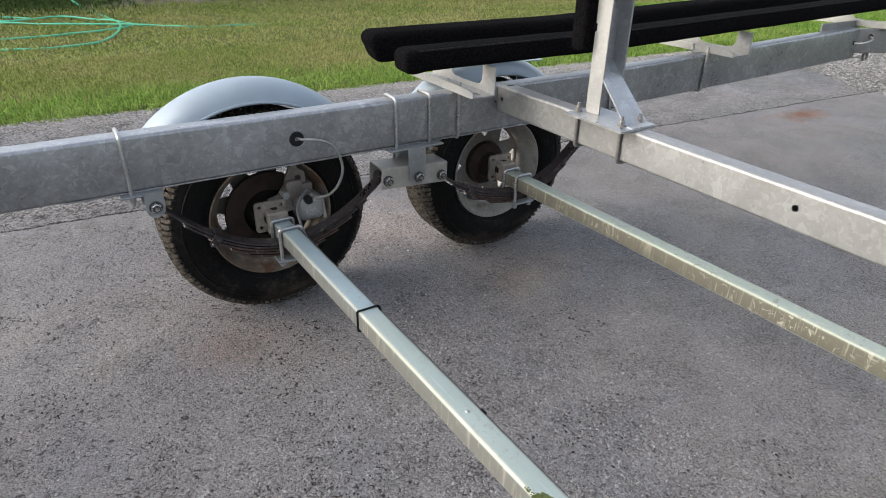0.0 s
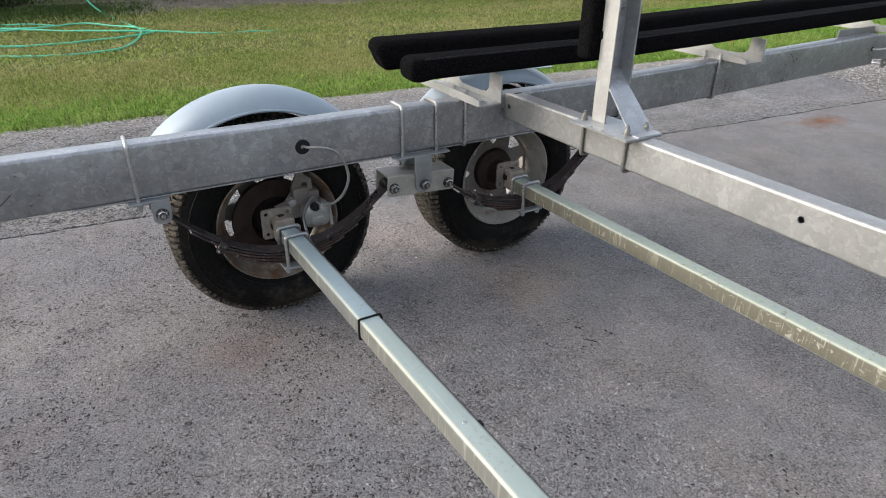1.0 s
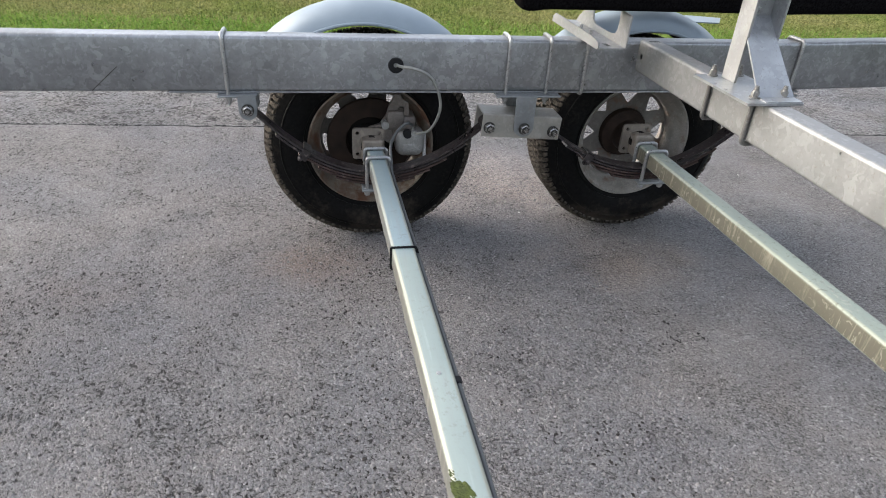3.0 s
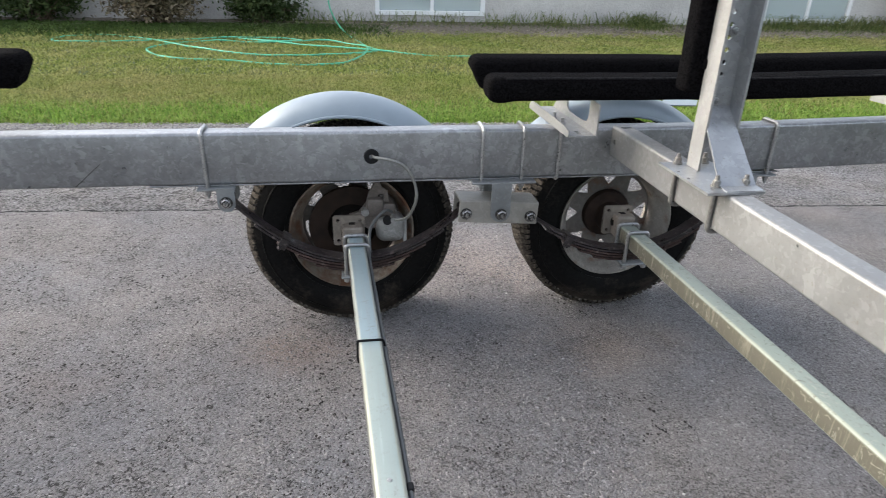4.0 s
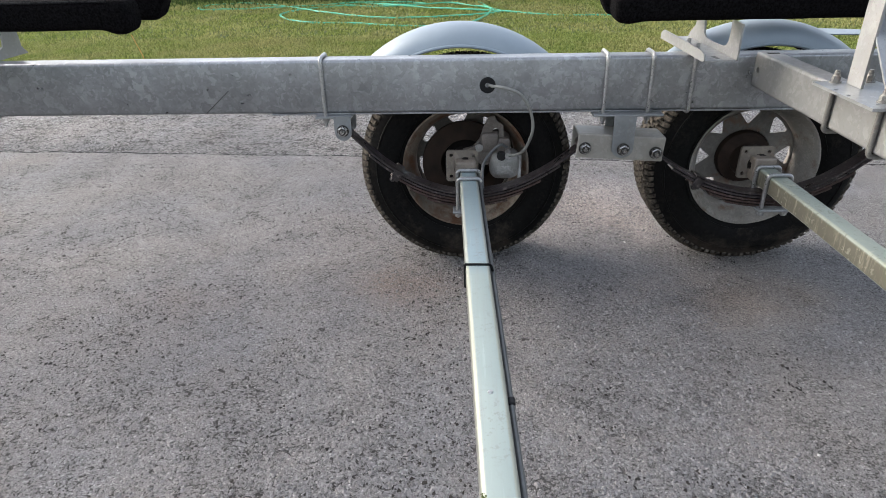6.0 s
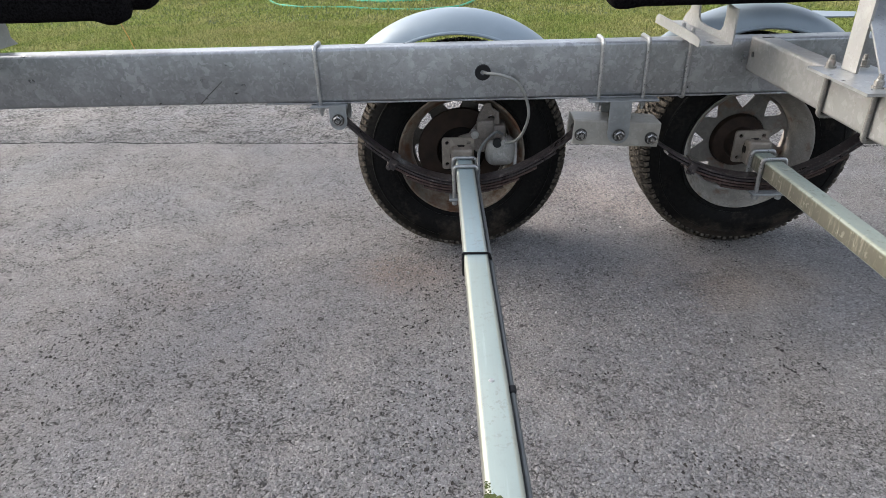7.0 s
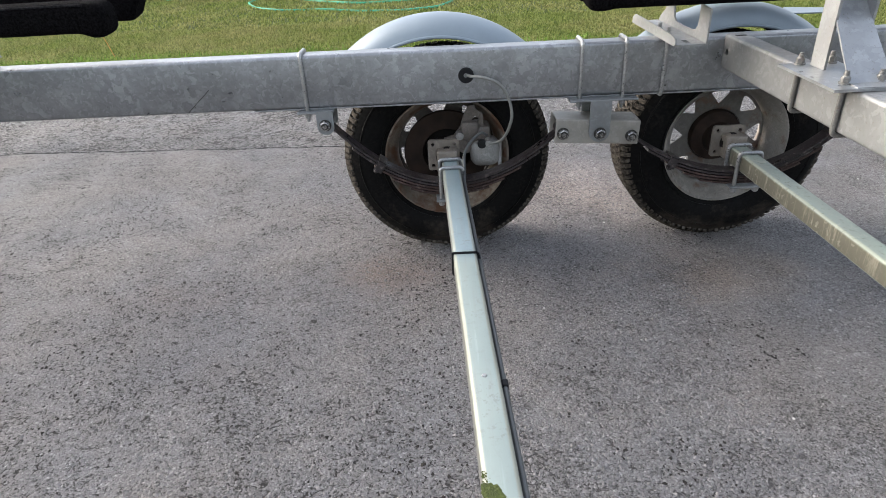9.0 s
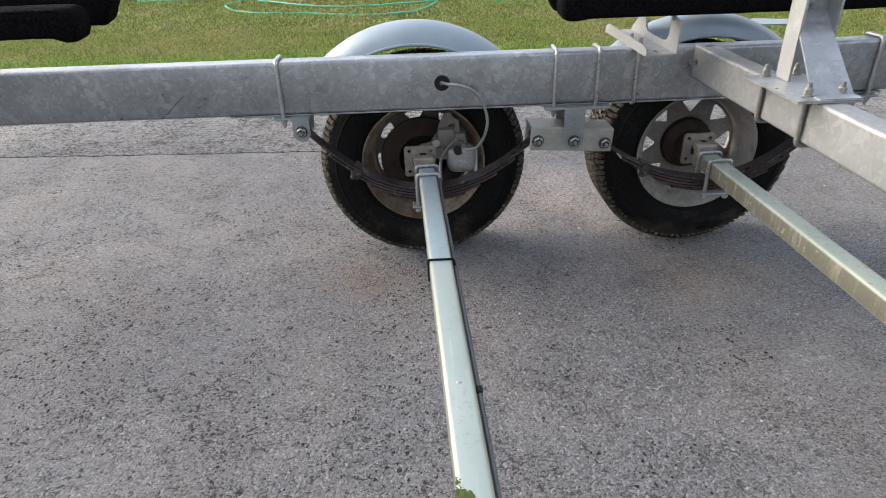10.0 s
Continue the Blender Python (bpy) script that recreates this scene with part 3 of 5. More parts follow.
sheet("driveway", [(-9.0, -30.0), (7.2, -30.0)] + seam[::-1], 0.0, M_ASPHALT, "weathered grey asphalt driveway with rust stains", 0.05)
seam_b = [(x, y + 0.024 + 0.020 * noise.noise((x * 14, 7.0, 2.0)) + 0.012 * noise.noise((x * 47, 3.0, 2.0))) for x, y in seam]
sheet("driveway_strip", seam_b + edge[::-1], -0.006, M_ASPHALT_EDGE, "older coarse asphalt strip beside the lawn", 0.05)


# black ribbon stands in for the shaded gap along the seam
bm = bmesh.new()
sv = [bm.verts.new((x, y - 0.001, -0.003)) for x, y in seam]
sw = [bm.verts.new((x, y + 0.006, -0.0052)) for x, y in seam_b]
for k in range(len(sv) - 1):
    bm.faces.new((sv[k], sv[k + 1], sw[k + 1], sw[k]))
tagged(part("pavement_seam", bm, M_GAP_SHADE, None), "dark ribbon for the shaded gap between the two layers of asphalt", "seam", kind="structure")


def blade_mesh(name, px, py, z0, h, w, lean, material, label):
    n = len(px)
    a = RNG.uniform(0, 2 * np.pi, n)
    d = RNG.uniform(0, 2 * np.pi, n)
    l = h * RNG.uniform(0.1, 1.0, n) * lean
    sx, sy = np.cos(a) * w / 2, np.sin(a) * w / 2
    lx, ly = np.cos(d) * l, np.sin(d) * l
    v = np.zeros((n, 5, 3))
    v[:, 0] = np.stack([px - sx, py - sy, z0 + 0 * px], 1)
    v[:, 1] = np.stack([px + sx, py + sy, z0 + 0 * px], 1)
    v[:, 2] = np.stack([px + sx * 0.8 + lx * 0.35, py + sy * 0.8 + ly * 0.35, z0 + h * 0.6], 1)
    v[:, 3] = np.stack([px - sx * 0.8 + lx * 0.35, py - sy * 0.8 + ly * 0.35, z0 + h * 0.6], 1)
    v[:, 4] = np.stack([px + lx, py + ly, z0 + h * (1 - 0.25 * lean)], 1)
    base = (np.arange(n) * 5)[:, None]
    loops = np.concatenate([base + np.array([[0, 1, 2, 3]]), base + np.array([[3, 2, 4]])], 1).ravel()
    starts = (np.arange(n) * 7)[:, None] + np.array([[0, 4]])
    me = bpy.data.meshes.new(name)
    me.vertices.add(n * 5)
    me.vertices.foreach_set("co", v.ravel())
    me.loops.add(n * 7)
    me.loops.foreach_set("vertex_index", loops.astype(np.int32))
    me.polygons.add(n * 2)
    me.polygons.foreach_set("loop_start", starts.ravel().astype(np.int32))
    me.update(calc_edges=True)
    me.validate()
    me.materials.append(material)
    return tagged(new(name, me), label, "grass", kind="stuff")


def scatter(n, x0, x1, y0, y1):
    return RNG.uniform(x0, x1, n), RNG.uniform(y0, y1, n)


px, py = scatter(190000, -5.5, 8.5, 3.0, 5.6)
keep = py > lawn_y(px) + 0.02 + RNG.uniform(-0.05, 0.10, len(px))
px, py = px[keep], py[keep]
blade_mesh("lawn_grass", px, py, -0.035, RNG.uniform(0.025, 0.062, len(px)), RNG.uniform(0.005, 0.010, len(px)), 1.5, M_GRASS, "short mown lawn grass, green with dry patches")
px, py = scatter(60000, -5.5, 8.5, 3.0, 4.1)
dd = py - lawn_y(px)
keep = (dd > 0.0 + RNG.uniform(-0.06, 0.08, len(px))) & (RNG.uniform(0, 1, len(px)) > dd / 0.95)
px, py = px[keep], py[keep]
blade_mesh("lush_grass_edge", px, py, -0.035, RNG.uniform(0.05, 0.12, len(px)), RNG.uniform(0.005, 0.010, len(px)), 1.5, M_GRASS_LUSH, "longer lush green grass along the driveway")
px, py = scatter(230000, -8.0, 17.0, 5.5, 12.0)
bare = np.array([noise.noise((x * 0.9, y * 0.9, 3.0)) for x, y in zip(px, py)])
keep = (RNG.uniform(0, 1, len(px)) < np.clip((10.9 + 0.9 * bare - py) / 1.3, 0.10, 1)) | (px < -0.6 + 0.8 * bare)
px, py = px[keep], py[keep]
blade_mesh("far_lawn_grass", px, py, -0.035, RNG.uniform(0.025, 0.055, len(px)), RNG.uniform(0.009, 0.018, len(px)), 1.6, M_GRASS, "mown lawn grass in front of the house")

# taller blades whose dark colour holds the shade near the shrubs
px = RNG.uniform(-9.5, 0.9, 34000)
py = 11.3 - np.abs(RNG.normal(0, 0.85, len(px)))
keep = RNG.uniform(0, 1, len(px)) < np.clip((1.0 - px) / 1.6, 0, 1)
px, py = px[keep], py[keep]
blade_mesh("tall_grass", px, py, -0.035, RNG.uniform(0.05, 0.13, len(px)), RNG.uniform(0.010, 0.020, len(px)), 1.5, M_GRASS_SHADED, "taller grass under the shrubs with shade put into its dark green")

far = np.random.default_rng(23)
px, py = far.uniform(8.3, 15.0, 60000), far.uniform(2.8, 6.5, 60000)
blade_mesh("verge_grass", px, py, -0.035, far.uniform(0.05, 0.12, len(px)), far.uniform(0.008, 0.015, len(px)), 1.5, M_GRASS_LUSH, "lush green grass beyond the gravel")


def stones(name, px, py, z, size, material, label, category, flat=0.6):
    """Many small broken stones as one mesh."""
    n = len(px)
    base = np.array([(1, 0, 0), (0, 1, 0), (-1, 0, 0), (0, -1, 0), (0.25, 0.1, 0.8), (-0.1, -0.2, -0.6)], float)
    tri = np.array([(0, 1, 4), (1, 2, 4), (2, 3, 4), (3, 0, 4), (1, 0, 5), (2, 1, 5), (3, 2, 5), (0, 3, 5)])
    v = base[None] * RNG.uniform(0.55, 1.1, (n, 6, 1)) * size[:, None, None]
    v[:, :, 2] *= flat
    a = RNG.uniform(0, 6.28, n)[:, None]
    x = v[:, :, 0] * np.cos(a) - v[:, :, 1] * np.sin(a)
    y = v[:, :, 0] * np.sin(a) + v[:, :, 1] * np.cos(a)
    tilt = RNG.uniform(-0.4, 0.4, (n, 1))
    co = np.stack([x + px[:, None], y + py[:, None], v[:, :, 2] + x * tilt + z + size[:, None] * flat * 0.2], 2)
    faces = (np.arange(n) * 6)[:, None, None] + tri[None]
    me = bpy.data.meshes.new(name)
    me.from_pydata(co.reshape(-1, 3).tolist(), [], faces.reshape(-1, 3).tolist())
    me.materials.append(material)
    return tagged(new(name, me), label, category, kind="stuff")


# gravel bed past the driveway's end
sheet("gravel_base", [(5.80, -0.5), (11, -0.5), (11, 2.7), (6.20, 2.93), (6.03, 1.6)], -0.002, M_GRIT_BASE, "grey grit under the gravel bed")
px, py = scatter(42000, 5.2, 9.5, -0.4, 3.2)
line = 5.58 + 0.20 * (py - 0.6) + 0.10 * np.sin(py * 5.1) + RNG.normal(0, 0.05, len(px))
keep = (px > line) & (py < lawn_y(px) - 0.02)
px, py = px[keep], py[keep]
stones("gravel_bed", px, py, 0.0, RNG.uniform(0.007, 0.019, len(px)), M_GRAVEL, "loose grey limestone gravel beside the asphalt", "gravel")
# loose chips on the asphalt
px, py = scatter(26000, -2.2, 2.4, -1.35, 1.25)
stones("asphalt_chips", px, py, -0.0012, RNG.uniform(0.0014, 0.0042, len(px)), M_CHIPS, "small stone chips bound in the asphalt", "gravel", 0.5)
px, py = scatter(15000, -0.9, 2.6, -0.45, 1.2)
grit = np.array([noise.noise((x * 2.3, y * 2.3, 5.0)) for x, y in zip(px, py)])
keep = grit + RNG.uniform(-0.3, 0.3, len(px)) > -0.05
px, py = px[keep], py[keep]
stones("wheel_grit", px, py, 0.0, RNG.uniform(0.0018, 0.0055, len(px)) * RNG.uniform(0.6, 1.0, len(px)), M_GRITLIGHT, "loose grey-brown grit gathered round the wheels", "gravel", 0.75)
px, py = scatter(420, -2.5, 4.5, -1.3, 1.2)
stones("loose_chips", px, py, 0.0, RNG.uniform(0.002, 0.0055, len(px)), M_GRAVEL, "loose pale chips of stone on the asphalt", "gravel", 0.6)
px = 0.7 - np.abs(RNG.normal(0, 1.3, 24000))
py = RNG.uniform(-1.35, 1.2, len(px))
stones("coarse_chips", px, py, -0.0014, RNG.uniform(0.0035, 0.0095, len(px)) * RNG.uniform(0.7, 1.0, len(px)), M_CHIPS, "coarser stones standing out of the worn asphalt", "gravel", 0.6)
# flat dark flakes stand in for the shade inside broken-out pits
px = RNG.uniform(-2.6, 0.9, 30000)
py = RNG.uniform(-1.35, 1.22, len(px))
clump = np.array([noise.noise((x * 3.1, y * 3.1, 8.0)) + 0.7 * noise.noise((x * 13, y * 13, 2.0)) for x, y in zip(px, py)])
keep = clump > 0.25 + 0.10 * np.clip(px, -1.5, 1)
px, py = px[keep], py[keep]
stones("pit_shade_flakes", px, py, -0.0004, RNG.uniform(0.0025, 0.0100, len(px)) * RNG.uniform(0.5, 1.0, len(px)), M_PIT_SHADE, "dark flat flakes standing in for shaded pits where stones have broken out", "asphalt wear", 0.16)
px, py = scatter(34, -2.0, 2.2, -1.2, 1.15)
px, py = np.append(px, (0.215, 0.286, 0.196, 0.624, -1.405, -0.438)), np.append(py, (-0.288, -0.292, -0.273, -0.19, 0.234, -0.263))
stones("pebbles", px, py, 0.001, RNG.uniform(0.004, 0.009, len(px)), M_PEBBLE, "single pale pebbles lying on the asphalt", "pebbles", 0.75)
px = RNG.uniform(-6, 5.8, 12000)
py = seam_y(px) + 0.012 + np.abs(RNG.normal(0, 0.10, len(px)))
stones("seam_grit", px, py, -0.0045, RNG.uniform(0.002, 0.0075, len(px)), M_GRIT, "dark grit gathered along the seam of the asphalt", "gravel", 0.5)
px = RNG.uniform(-8, 6, 26000)
py = lawn_y(px) + 0.03 - np.abs(RNG.normal(0, 0.15, len(px)))
stones("edge_grit", px, py, -0.005, RNG.uniform(0.003, 0.009, len(px)), M_SAND, "grit along the driveway's edge", "gravel", 0.5)


# ---- the boat trailer ----
RAIL_TOP, RAIL_BOT, RAIL_Y0, RAIL_Y1 = 0.747, 0.588, 0.0, 0.070
AX1, AX2, SKEW = -0.055, 0.915, -0.03
WHEEL1, WHEEL2, HUB_Z = (-0.066, 0.358), (0.900, 0.358), 0.358
trailer = thing("boat_trailer", (0.4, 0, 0), "galvanised steel tandem axle boat trailer standing empty on asphalt", "boat trailer")


def beam(bm, p0, p1, w, h, r, up=(0, 0, 1)):
    """A box tube with rounded corners from p0 to p1, w across and h along up."""
    p0, p1 = Vector(p0), Vector(p1)
    d = (p1 - p0).normalized()
    up = Vector(up)
    side = d.cross(up).normalized()
    up = side.cross(d)
    sec = round_rect(w, h, r)
    a = [bm.verts.new(p0 + side * u + up * v) for u, v in sec]
    b = [bm.verts.new(p1 + side * u + up * v) for u, v in sec]
    n = len(sec)
    for k in range(n):
        bm.faces.new((a[k], a[(k + 1) % n], b[(k + 1) % n], b[k]))
    bm.faces.new(a[::-1])
    bm.faces.new(b)


def lift(x):
    """The frame rises a little towards its front."""
    return 0.025 * max(0.0, min(x, 3.2) - 1.2)


# side rail, with the lower lap seam along its bottom edge
bm = bmesh.new()
yc, zc = (RAIL_Y0 + RAIL_Y1) / 2, (RAIL_TOP + RAIL_BOT) / 2
rod(bm, [(x, yc, zc + lift(x)) for x in (-3.4, 0.6, 1.2, 1.6, 2.0, 2.6, 3.20)], 0, section=round_rect(RAIL_Y1 - RAIL_Y0, RAIL_TOP - RAIL_BOT, 0.009))
rail = part("side_rail", bm, M_RAIL, trailer, "long galvanised box rail with spangled surface", True)
bm = bmesh.new()
box(bm, (-0.66, 0.004, RAIL_BOT - 0.0055), (1.40, 0.052, RAIL_BOT - 0.0005), 0.001)
part("wear_strip", bm, M_RAIL, trailer)
bm = bmesh.new()
rod(bm, [(-0.783, -0.0005, 0.66), (-0.83, -0.0005, 0.62), (-0.862, -0.0005, 0.592)], 0.0008, 5)
part("weld_line", bm, M_RUST, rail)

# the bent front beam and its joint
bm = bmesh.new()
beam(bm, (3.19, 0.03, zc + 0.062), (5.6, -1.35, zc + 0.10), 0.052, 0.128, 0.009)
part("tongue_beam", bm, M_CROSS, trailer, "pale galvanised front beam bent inwards", True)
bm = bmesh.new()
box(bm, (2.94, RAIL_Y1 + 0.0015, 0.67), (3.30, RAIL_Y1 + 0.010, RAIL_TOP + 0.078), 0.003)
part("splice_plate", bm, M_BRACKET, trailer)
bm = bmesh.new()
rod(bm, smooth_path([(3.165, 0.004, 0.722), (3.172, -0.018, 0.722), (3.190, -0.052, 0.729), (3.225, -0.062, 0.746), (3.249, -0.030, 0.757)]), 0.006, 8)
part("safety_wire", bm, M_BOLT, trailer)
for at, axis in (((3.165, 0.0, 0.722), Vector((0, -1, 0))), ((3.249, -0.034, 0.757), Vector((-0.5, -0.87, 0)))):
    bm = bmesh.new()
    cyl(bm, Vector(at) - axis * 0.004, Vector(at) + axis * 0.004, 0.0125, 18, 0.010)
    part("wire_grommet", bm, M_RUBBER, trailer)
bm = bmesh.new()
ring = [(3.305 + 0.022 * math.cos(a), -0.012, 0.643 + 0.022 * math.sin(a)) for a in np.linspace(0, 6.2, 22)]
rod(bm, ring, 0.007, 8)
part("tie_ring", bm, M_BOLT_OLD, trailer)


def u_bolt(x, top=True, y0=RAIL_Y0 - 0.006, y1=RAIL_Y1 + 0.006, lo=RAIL_BOT - 0.006, hi=RAIL_TOP + 0.006, tail=0.022, parent=None):
    bm = bmesh.new()
    lo, hi = lo + lift(x), hi + lift(x)
    if top:
        pts = [(x, y0, lo - tail), (x, y0, hi), (x, y1, hi), (x, y1, lo - tail)]
    else:
        pts = [(x, y0, hi + tail), (x, y0, lo), (x, y1, lo), (x, y1, hi + tail)]
    rod(bm, fillet(pts, 0.014, 5), 0.0060, 10)
    ub = part("u_bolt", bm, M_BOLT, parent or trailer, "", True)
    return ub


def nuts(parent, spots, axis, size=0.017, stud=0.010):
    for at in spots:
        bm = bmesh.new()
        hexnut(bm, at, axis, size, 0.010, stud)
        part("nut", bm, M_BOLT, parent)


def hanger(x, ubx):
    """A spring hanger hung under the rail by a U-bolt."""
    ub = u_bolt(ubx)
    bm = bmesh.new()
    box(bm, (min(x, ubx) - 0.03, -0.022, RAIL_BOT - 0.012), (max(x, ubx) + 0.028, 0.094, RAIL_BOT - 0.0062), 0.0015)
    hp = part("hanger_plate", bm, M_HANGER, trailer)
    nuts(ub, [(ubx, -0.006, RAIL_BOT - 0.0125), (ubx, RAIL_Y1 + 0.006, RAIL_BOT - 0.0125)], (0, 0, -1))
    for y in (-0.026, 0.066):
        bm = bmesh.new()
        out = [(-0.026, 0.052), (0.026, 0.052)] + [(0.026 * math.cos(radians(a)), 0.002 + 0.026 * math.sin(radians(a))) for a in range(0, -181, -18)]
        plate(bm, out, [], frame_of((x, y, 0.533), (1, 0, 0), (0, 0, 1)), -0.006)
        part("cheek_plate", bm, M_HANGER, hp)
    bm = bmesh.new()
    cyl(bm, (x, -0.026, 0.541), (x, 0.08, 0.541), 0.008, 12)
    part("hanger_pin", bm, M_BOLT, trailer)
    lock_nut((x, -0.0265, 0.541), (0, -1, 0), 0.024, trailer, "hanger_bolt")
    return hp


hanger(-0.440, -0.493)
hanger(1.280, 1.352)

# equalizer between the springs, under two U-bolts
for x in (0.348, 0.480):
    ub = u_bolt(x)
    nuts(ub, [(x, -0.006, RAIL_BOT - 0.0125), (x, RAIL_Y1 + 0.006, RAIL_BOT - 0.0125)], (0, 0, -1))
bm = bmesh.new()
box(bm, (0.316, -0.028, RAIL_BOT - 0.0125), (0.525, 0.094, RAIL_BOT - 0.0058), 0.002)
eq_plate = part("equalizer_plate", bm, M_HANGER, trailer, "galvanised plate under the rail")
for y in (-0.046, 0.074):
    bm = bmesh.new()
    out = [(-0.032, 0.10), (0.032, 0.10)] + [(0.032 * math.cos(radians(a)), 0.0 + 0.03 * math.sin(radians(a))) for a in range(0, -181, -15)]
    plate(bm, out, [], frame_of((0.408, y, 0.484), (1, 0, 0), (0, 0, 1)), -0.007)
    part("equalizer_hanger", bm, M_HANGER, eq_plate)
bm = bmesh.new()
TILT_EQ = Matrix.Translation((0.405, 0.016, 0.488)) @ Matrix.Rotation(radians(3.5), 4, "Y")
for lo, hi in (((-0.132, -0.052, -0.043), (0.132, -0.046, 0.032)), ((-0.132, 0.044, -0.043), (0.132, 0.050, 0.032)), ((-0.132, -0.047, 0.026), (0.132, 0.045, 0.0325))):
    box(bm, lo, hi, 0.003, TILT_EQ)
part("equalizer", bm, M_EQUAL, trailer, "dull zinc channel equalizer with through bolts")
for x, z in ((0.297, 0.483), (0.408, 0.484), (0.511, 0.467)):
    bm = bmesh.new()
    y = -0.054 if abs(x - 0.408) < 0.01 else -0.037
    cyl(bm, (x, y, z), (x, 0.08, z), 0.008, 12)
    part("equalizer_pin", bm, M_BOLT, trailer)
    lock_nut((x, y + 0.0005, z), (0, -1, 0), 0.025, trailer, "equalizer_bolt")


# leaf springs
def leaf_spring(xa, za, xm, zm, xb, zb):
    ka, kb = (za - zm) / (xa - xm) ** 2, (zb - zm) / (xb - xm) ** 2
    curve = lambda x: zm + (ka if x < xm else kb) * (x - xm) ** 2
    spring = None
    for i, reach in enumerate((1.0, 0.80, 0.62, 0.46, 0.32)):
        x0, x1 = xm + (xa - xm) * reach, xm + (xb - xm) * reach
        if i == 0:
            x0, x1 = x0 + 0.012, x1 - 0.012
        n = 28
        pts = []
        for k in range(n + 1):
            x = x0 + (x1 - x0) * k / n
            e = 2 * (x - xm) * (ka if x < xm else kb)
            s = 1 / math.sqrt(1 + e * e)
            off = 0.0098 * i
            pts.append(Vector((x + e * s * off, 0.026, curve(x) - s * off)))
        bm = bmesh.new()
        th = 0.0068
        rod(bm, pts, 0, section=[(-0.024, -th / 2), (0.024, -th / 2), (0.024, th / 2), (-0.024, th / 2)])
        if i == 0:
            for x, z in ((xa, za), (xb, zb)):
                cyl(bm, (x, 0.002, z), (x, 0.05, z), 0.017, 18)
            spring = part("leaf_spring", bm, M_SPRING, trailer, "dark rusty leaf spring with stacked leaves", True)
        else:
            part("leaf", bm, M_SPRING if i < 2 else M_SPRING_RUST, spring, "", True)
    x = xm + (xa - xm) * 0.60
    bm = bmesh.new()
    e = 2 * (x - xm) * ka
    m = Matrix.Translation((x, 0.026, curve(x) - 0.011)) @ Matrix.Rotation(-math.atan(e), 4, "Y")
    box(bm, (-0.014, -0.031, -0.019), (0.014, -0.025, 0.019), 0.001, m)
    box(bm, (-0.014, -0.031, 0.015), (0.014, 0.031, 0.019), 0.001, m)
    box(bm, (-0.014, 0.025, -0.019), (0.014, 0.031, 0.019), 0.001, m)
    hexnut(bm, m @ Vector((-0.006, -0.03, -0.016)), (0, -1, 0), 0.012, 0.007, 0.006)
    part("rebound_clip", bm, M_SPRING, spring)
    return spring


leaf_spring(-0.440, 0.538, AX1, 0.318, 0.297, 0.478)
leaf_spring(0.511, 0.462, AX2 - 0.01, 0.310, 1.280, 0.538)


# axles
def axle(x, w, z_top, material, words):
    zc = z_top - w / 2
    bm = bmesh.new()
    beam(bm, (x + SKEW * 0.115, 0.115, zc), (x + SKEW * -2.0, -2.0, zc), w, w, 0.0095)
    ax = part("axle", bm, material, trailer, words, True)
    for k, y in enumerate((-0.012, 0.064)):
        xc = x + SKEW * y
        bm = bmesh.new()
        hw = w / 2 + 0.0075
        rod(bm, fillet([(xc - hw, y, 0.247), (xc - hw, y, z_top + 0.007), (xc + hw, y, z_top + 0.007), (xc + hw, y, 0.247)], 0.014, 5), 0.0065, 10)
        ub = part("axle_u_bolt", bm, M_BOLT, ax, "", True)
        nuts_at = [(xc - hw, y, 0.262), (xc + hw, y, 0.262)]
        for at in nuts_at:
            bm = bmesh.new()
            hexnut(bm, at, (0, 0, -1), 0.018, 0.011, 0.0)
            part("axle_nut", bm, M_BOLT, ax)
    bm = bmesh.new()
    xc = x + SKEW * 0.026
    box(bm, (xc - 0.052, -0.030, 0.262), (xc + 0.052, 0.084, 0.270), 0.0025)
    part("spring_plate", bm, M_HANGER, ax)
    return ax


def stub(ax, x, w, z_top):
    """The square flange and spindle at the wheel end of an axle."""
    zc = z_top - w / 2 + 0.028
    bm = bmesh.new()
    hs = [(-0.037, -0.037), (0.037, -0.037), (0.037, 0.037), (-0.037, 0.037)]
    plate(bm, round_rect(0.108, 0.108, 0.010), [circle(u, v, 0.0065, 12) for u, v in hs], frame_of((x - 0.022, 0.118, zc + 0.004), (1, 0, 0), (0, 0, 1)), -0.010)
    part("brake_flange", bm, M_FLANGE, ax, "stained square steel flange")
    bm = bmesh.new()
    cyl(bm, (x - 0.012, 0.095, zc), (x - 0.012, 0.30, HUB_Z), 0.036, 24)
    part("spindle", bm, M_DARK_IRON, ax, "", True)
    bm = bmesh.new()
    box(bm, (x - 0.046, 0.070, z_top - w + 0.01), (x + 0.026, 0.118, zc + 0.034), 0.008)
    part("spindle_block", bm, M_FLANGE, ax)


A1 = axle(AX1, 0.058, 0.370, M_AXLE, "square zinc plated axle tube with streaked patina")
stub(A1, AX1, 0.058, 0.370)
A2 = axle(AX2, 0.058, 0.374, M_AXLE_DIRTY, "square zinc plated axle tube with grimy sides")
stub(A2, AX2, 0.058, 0.374)


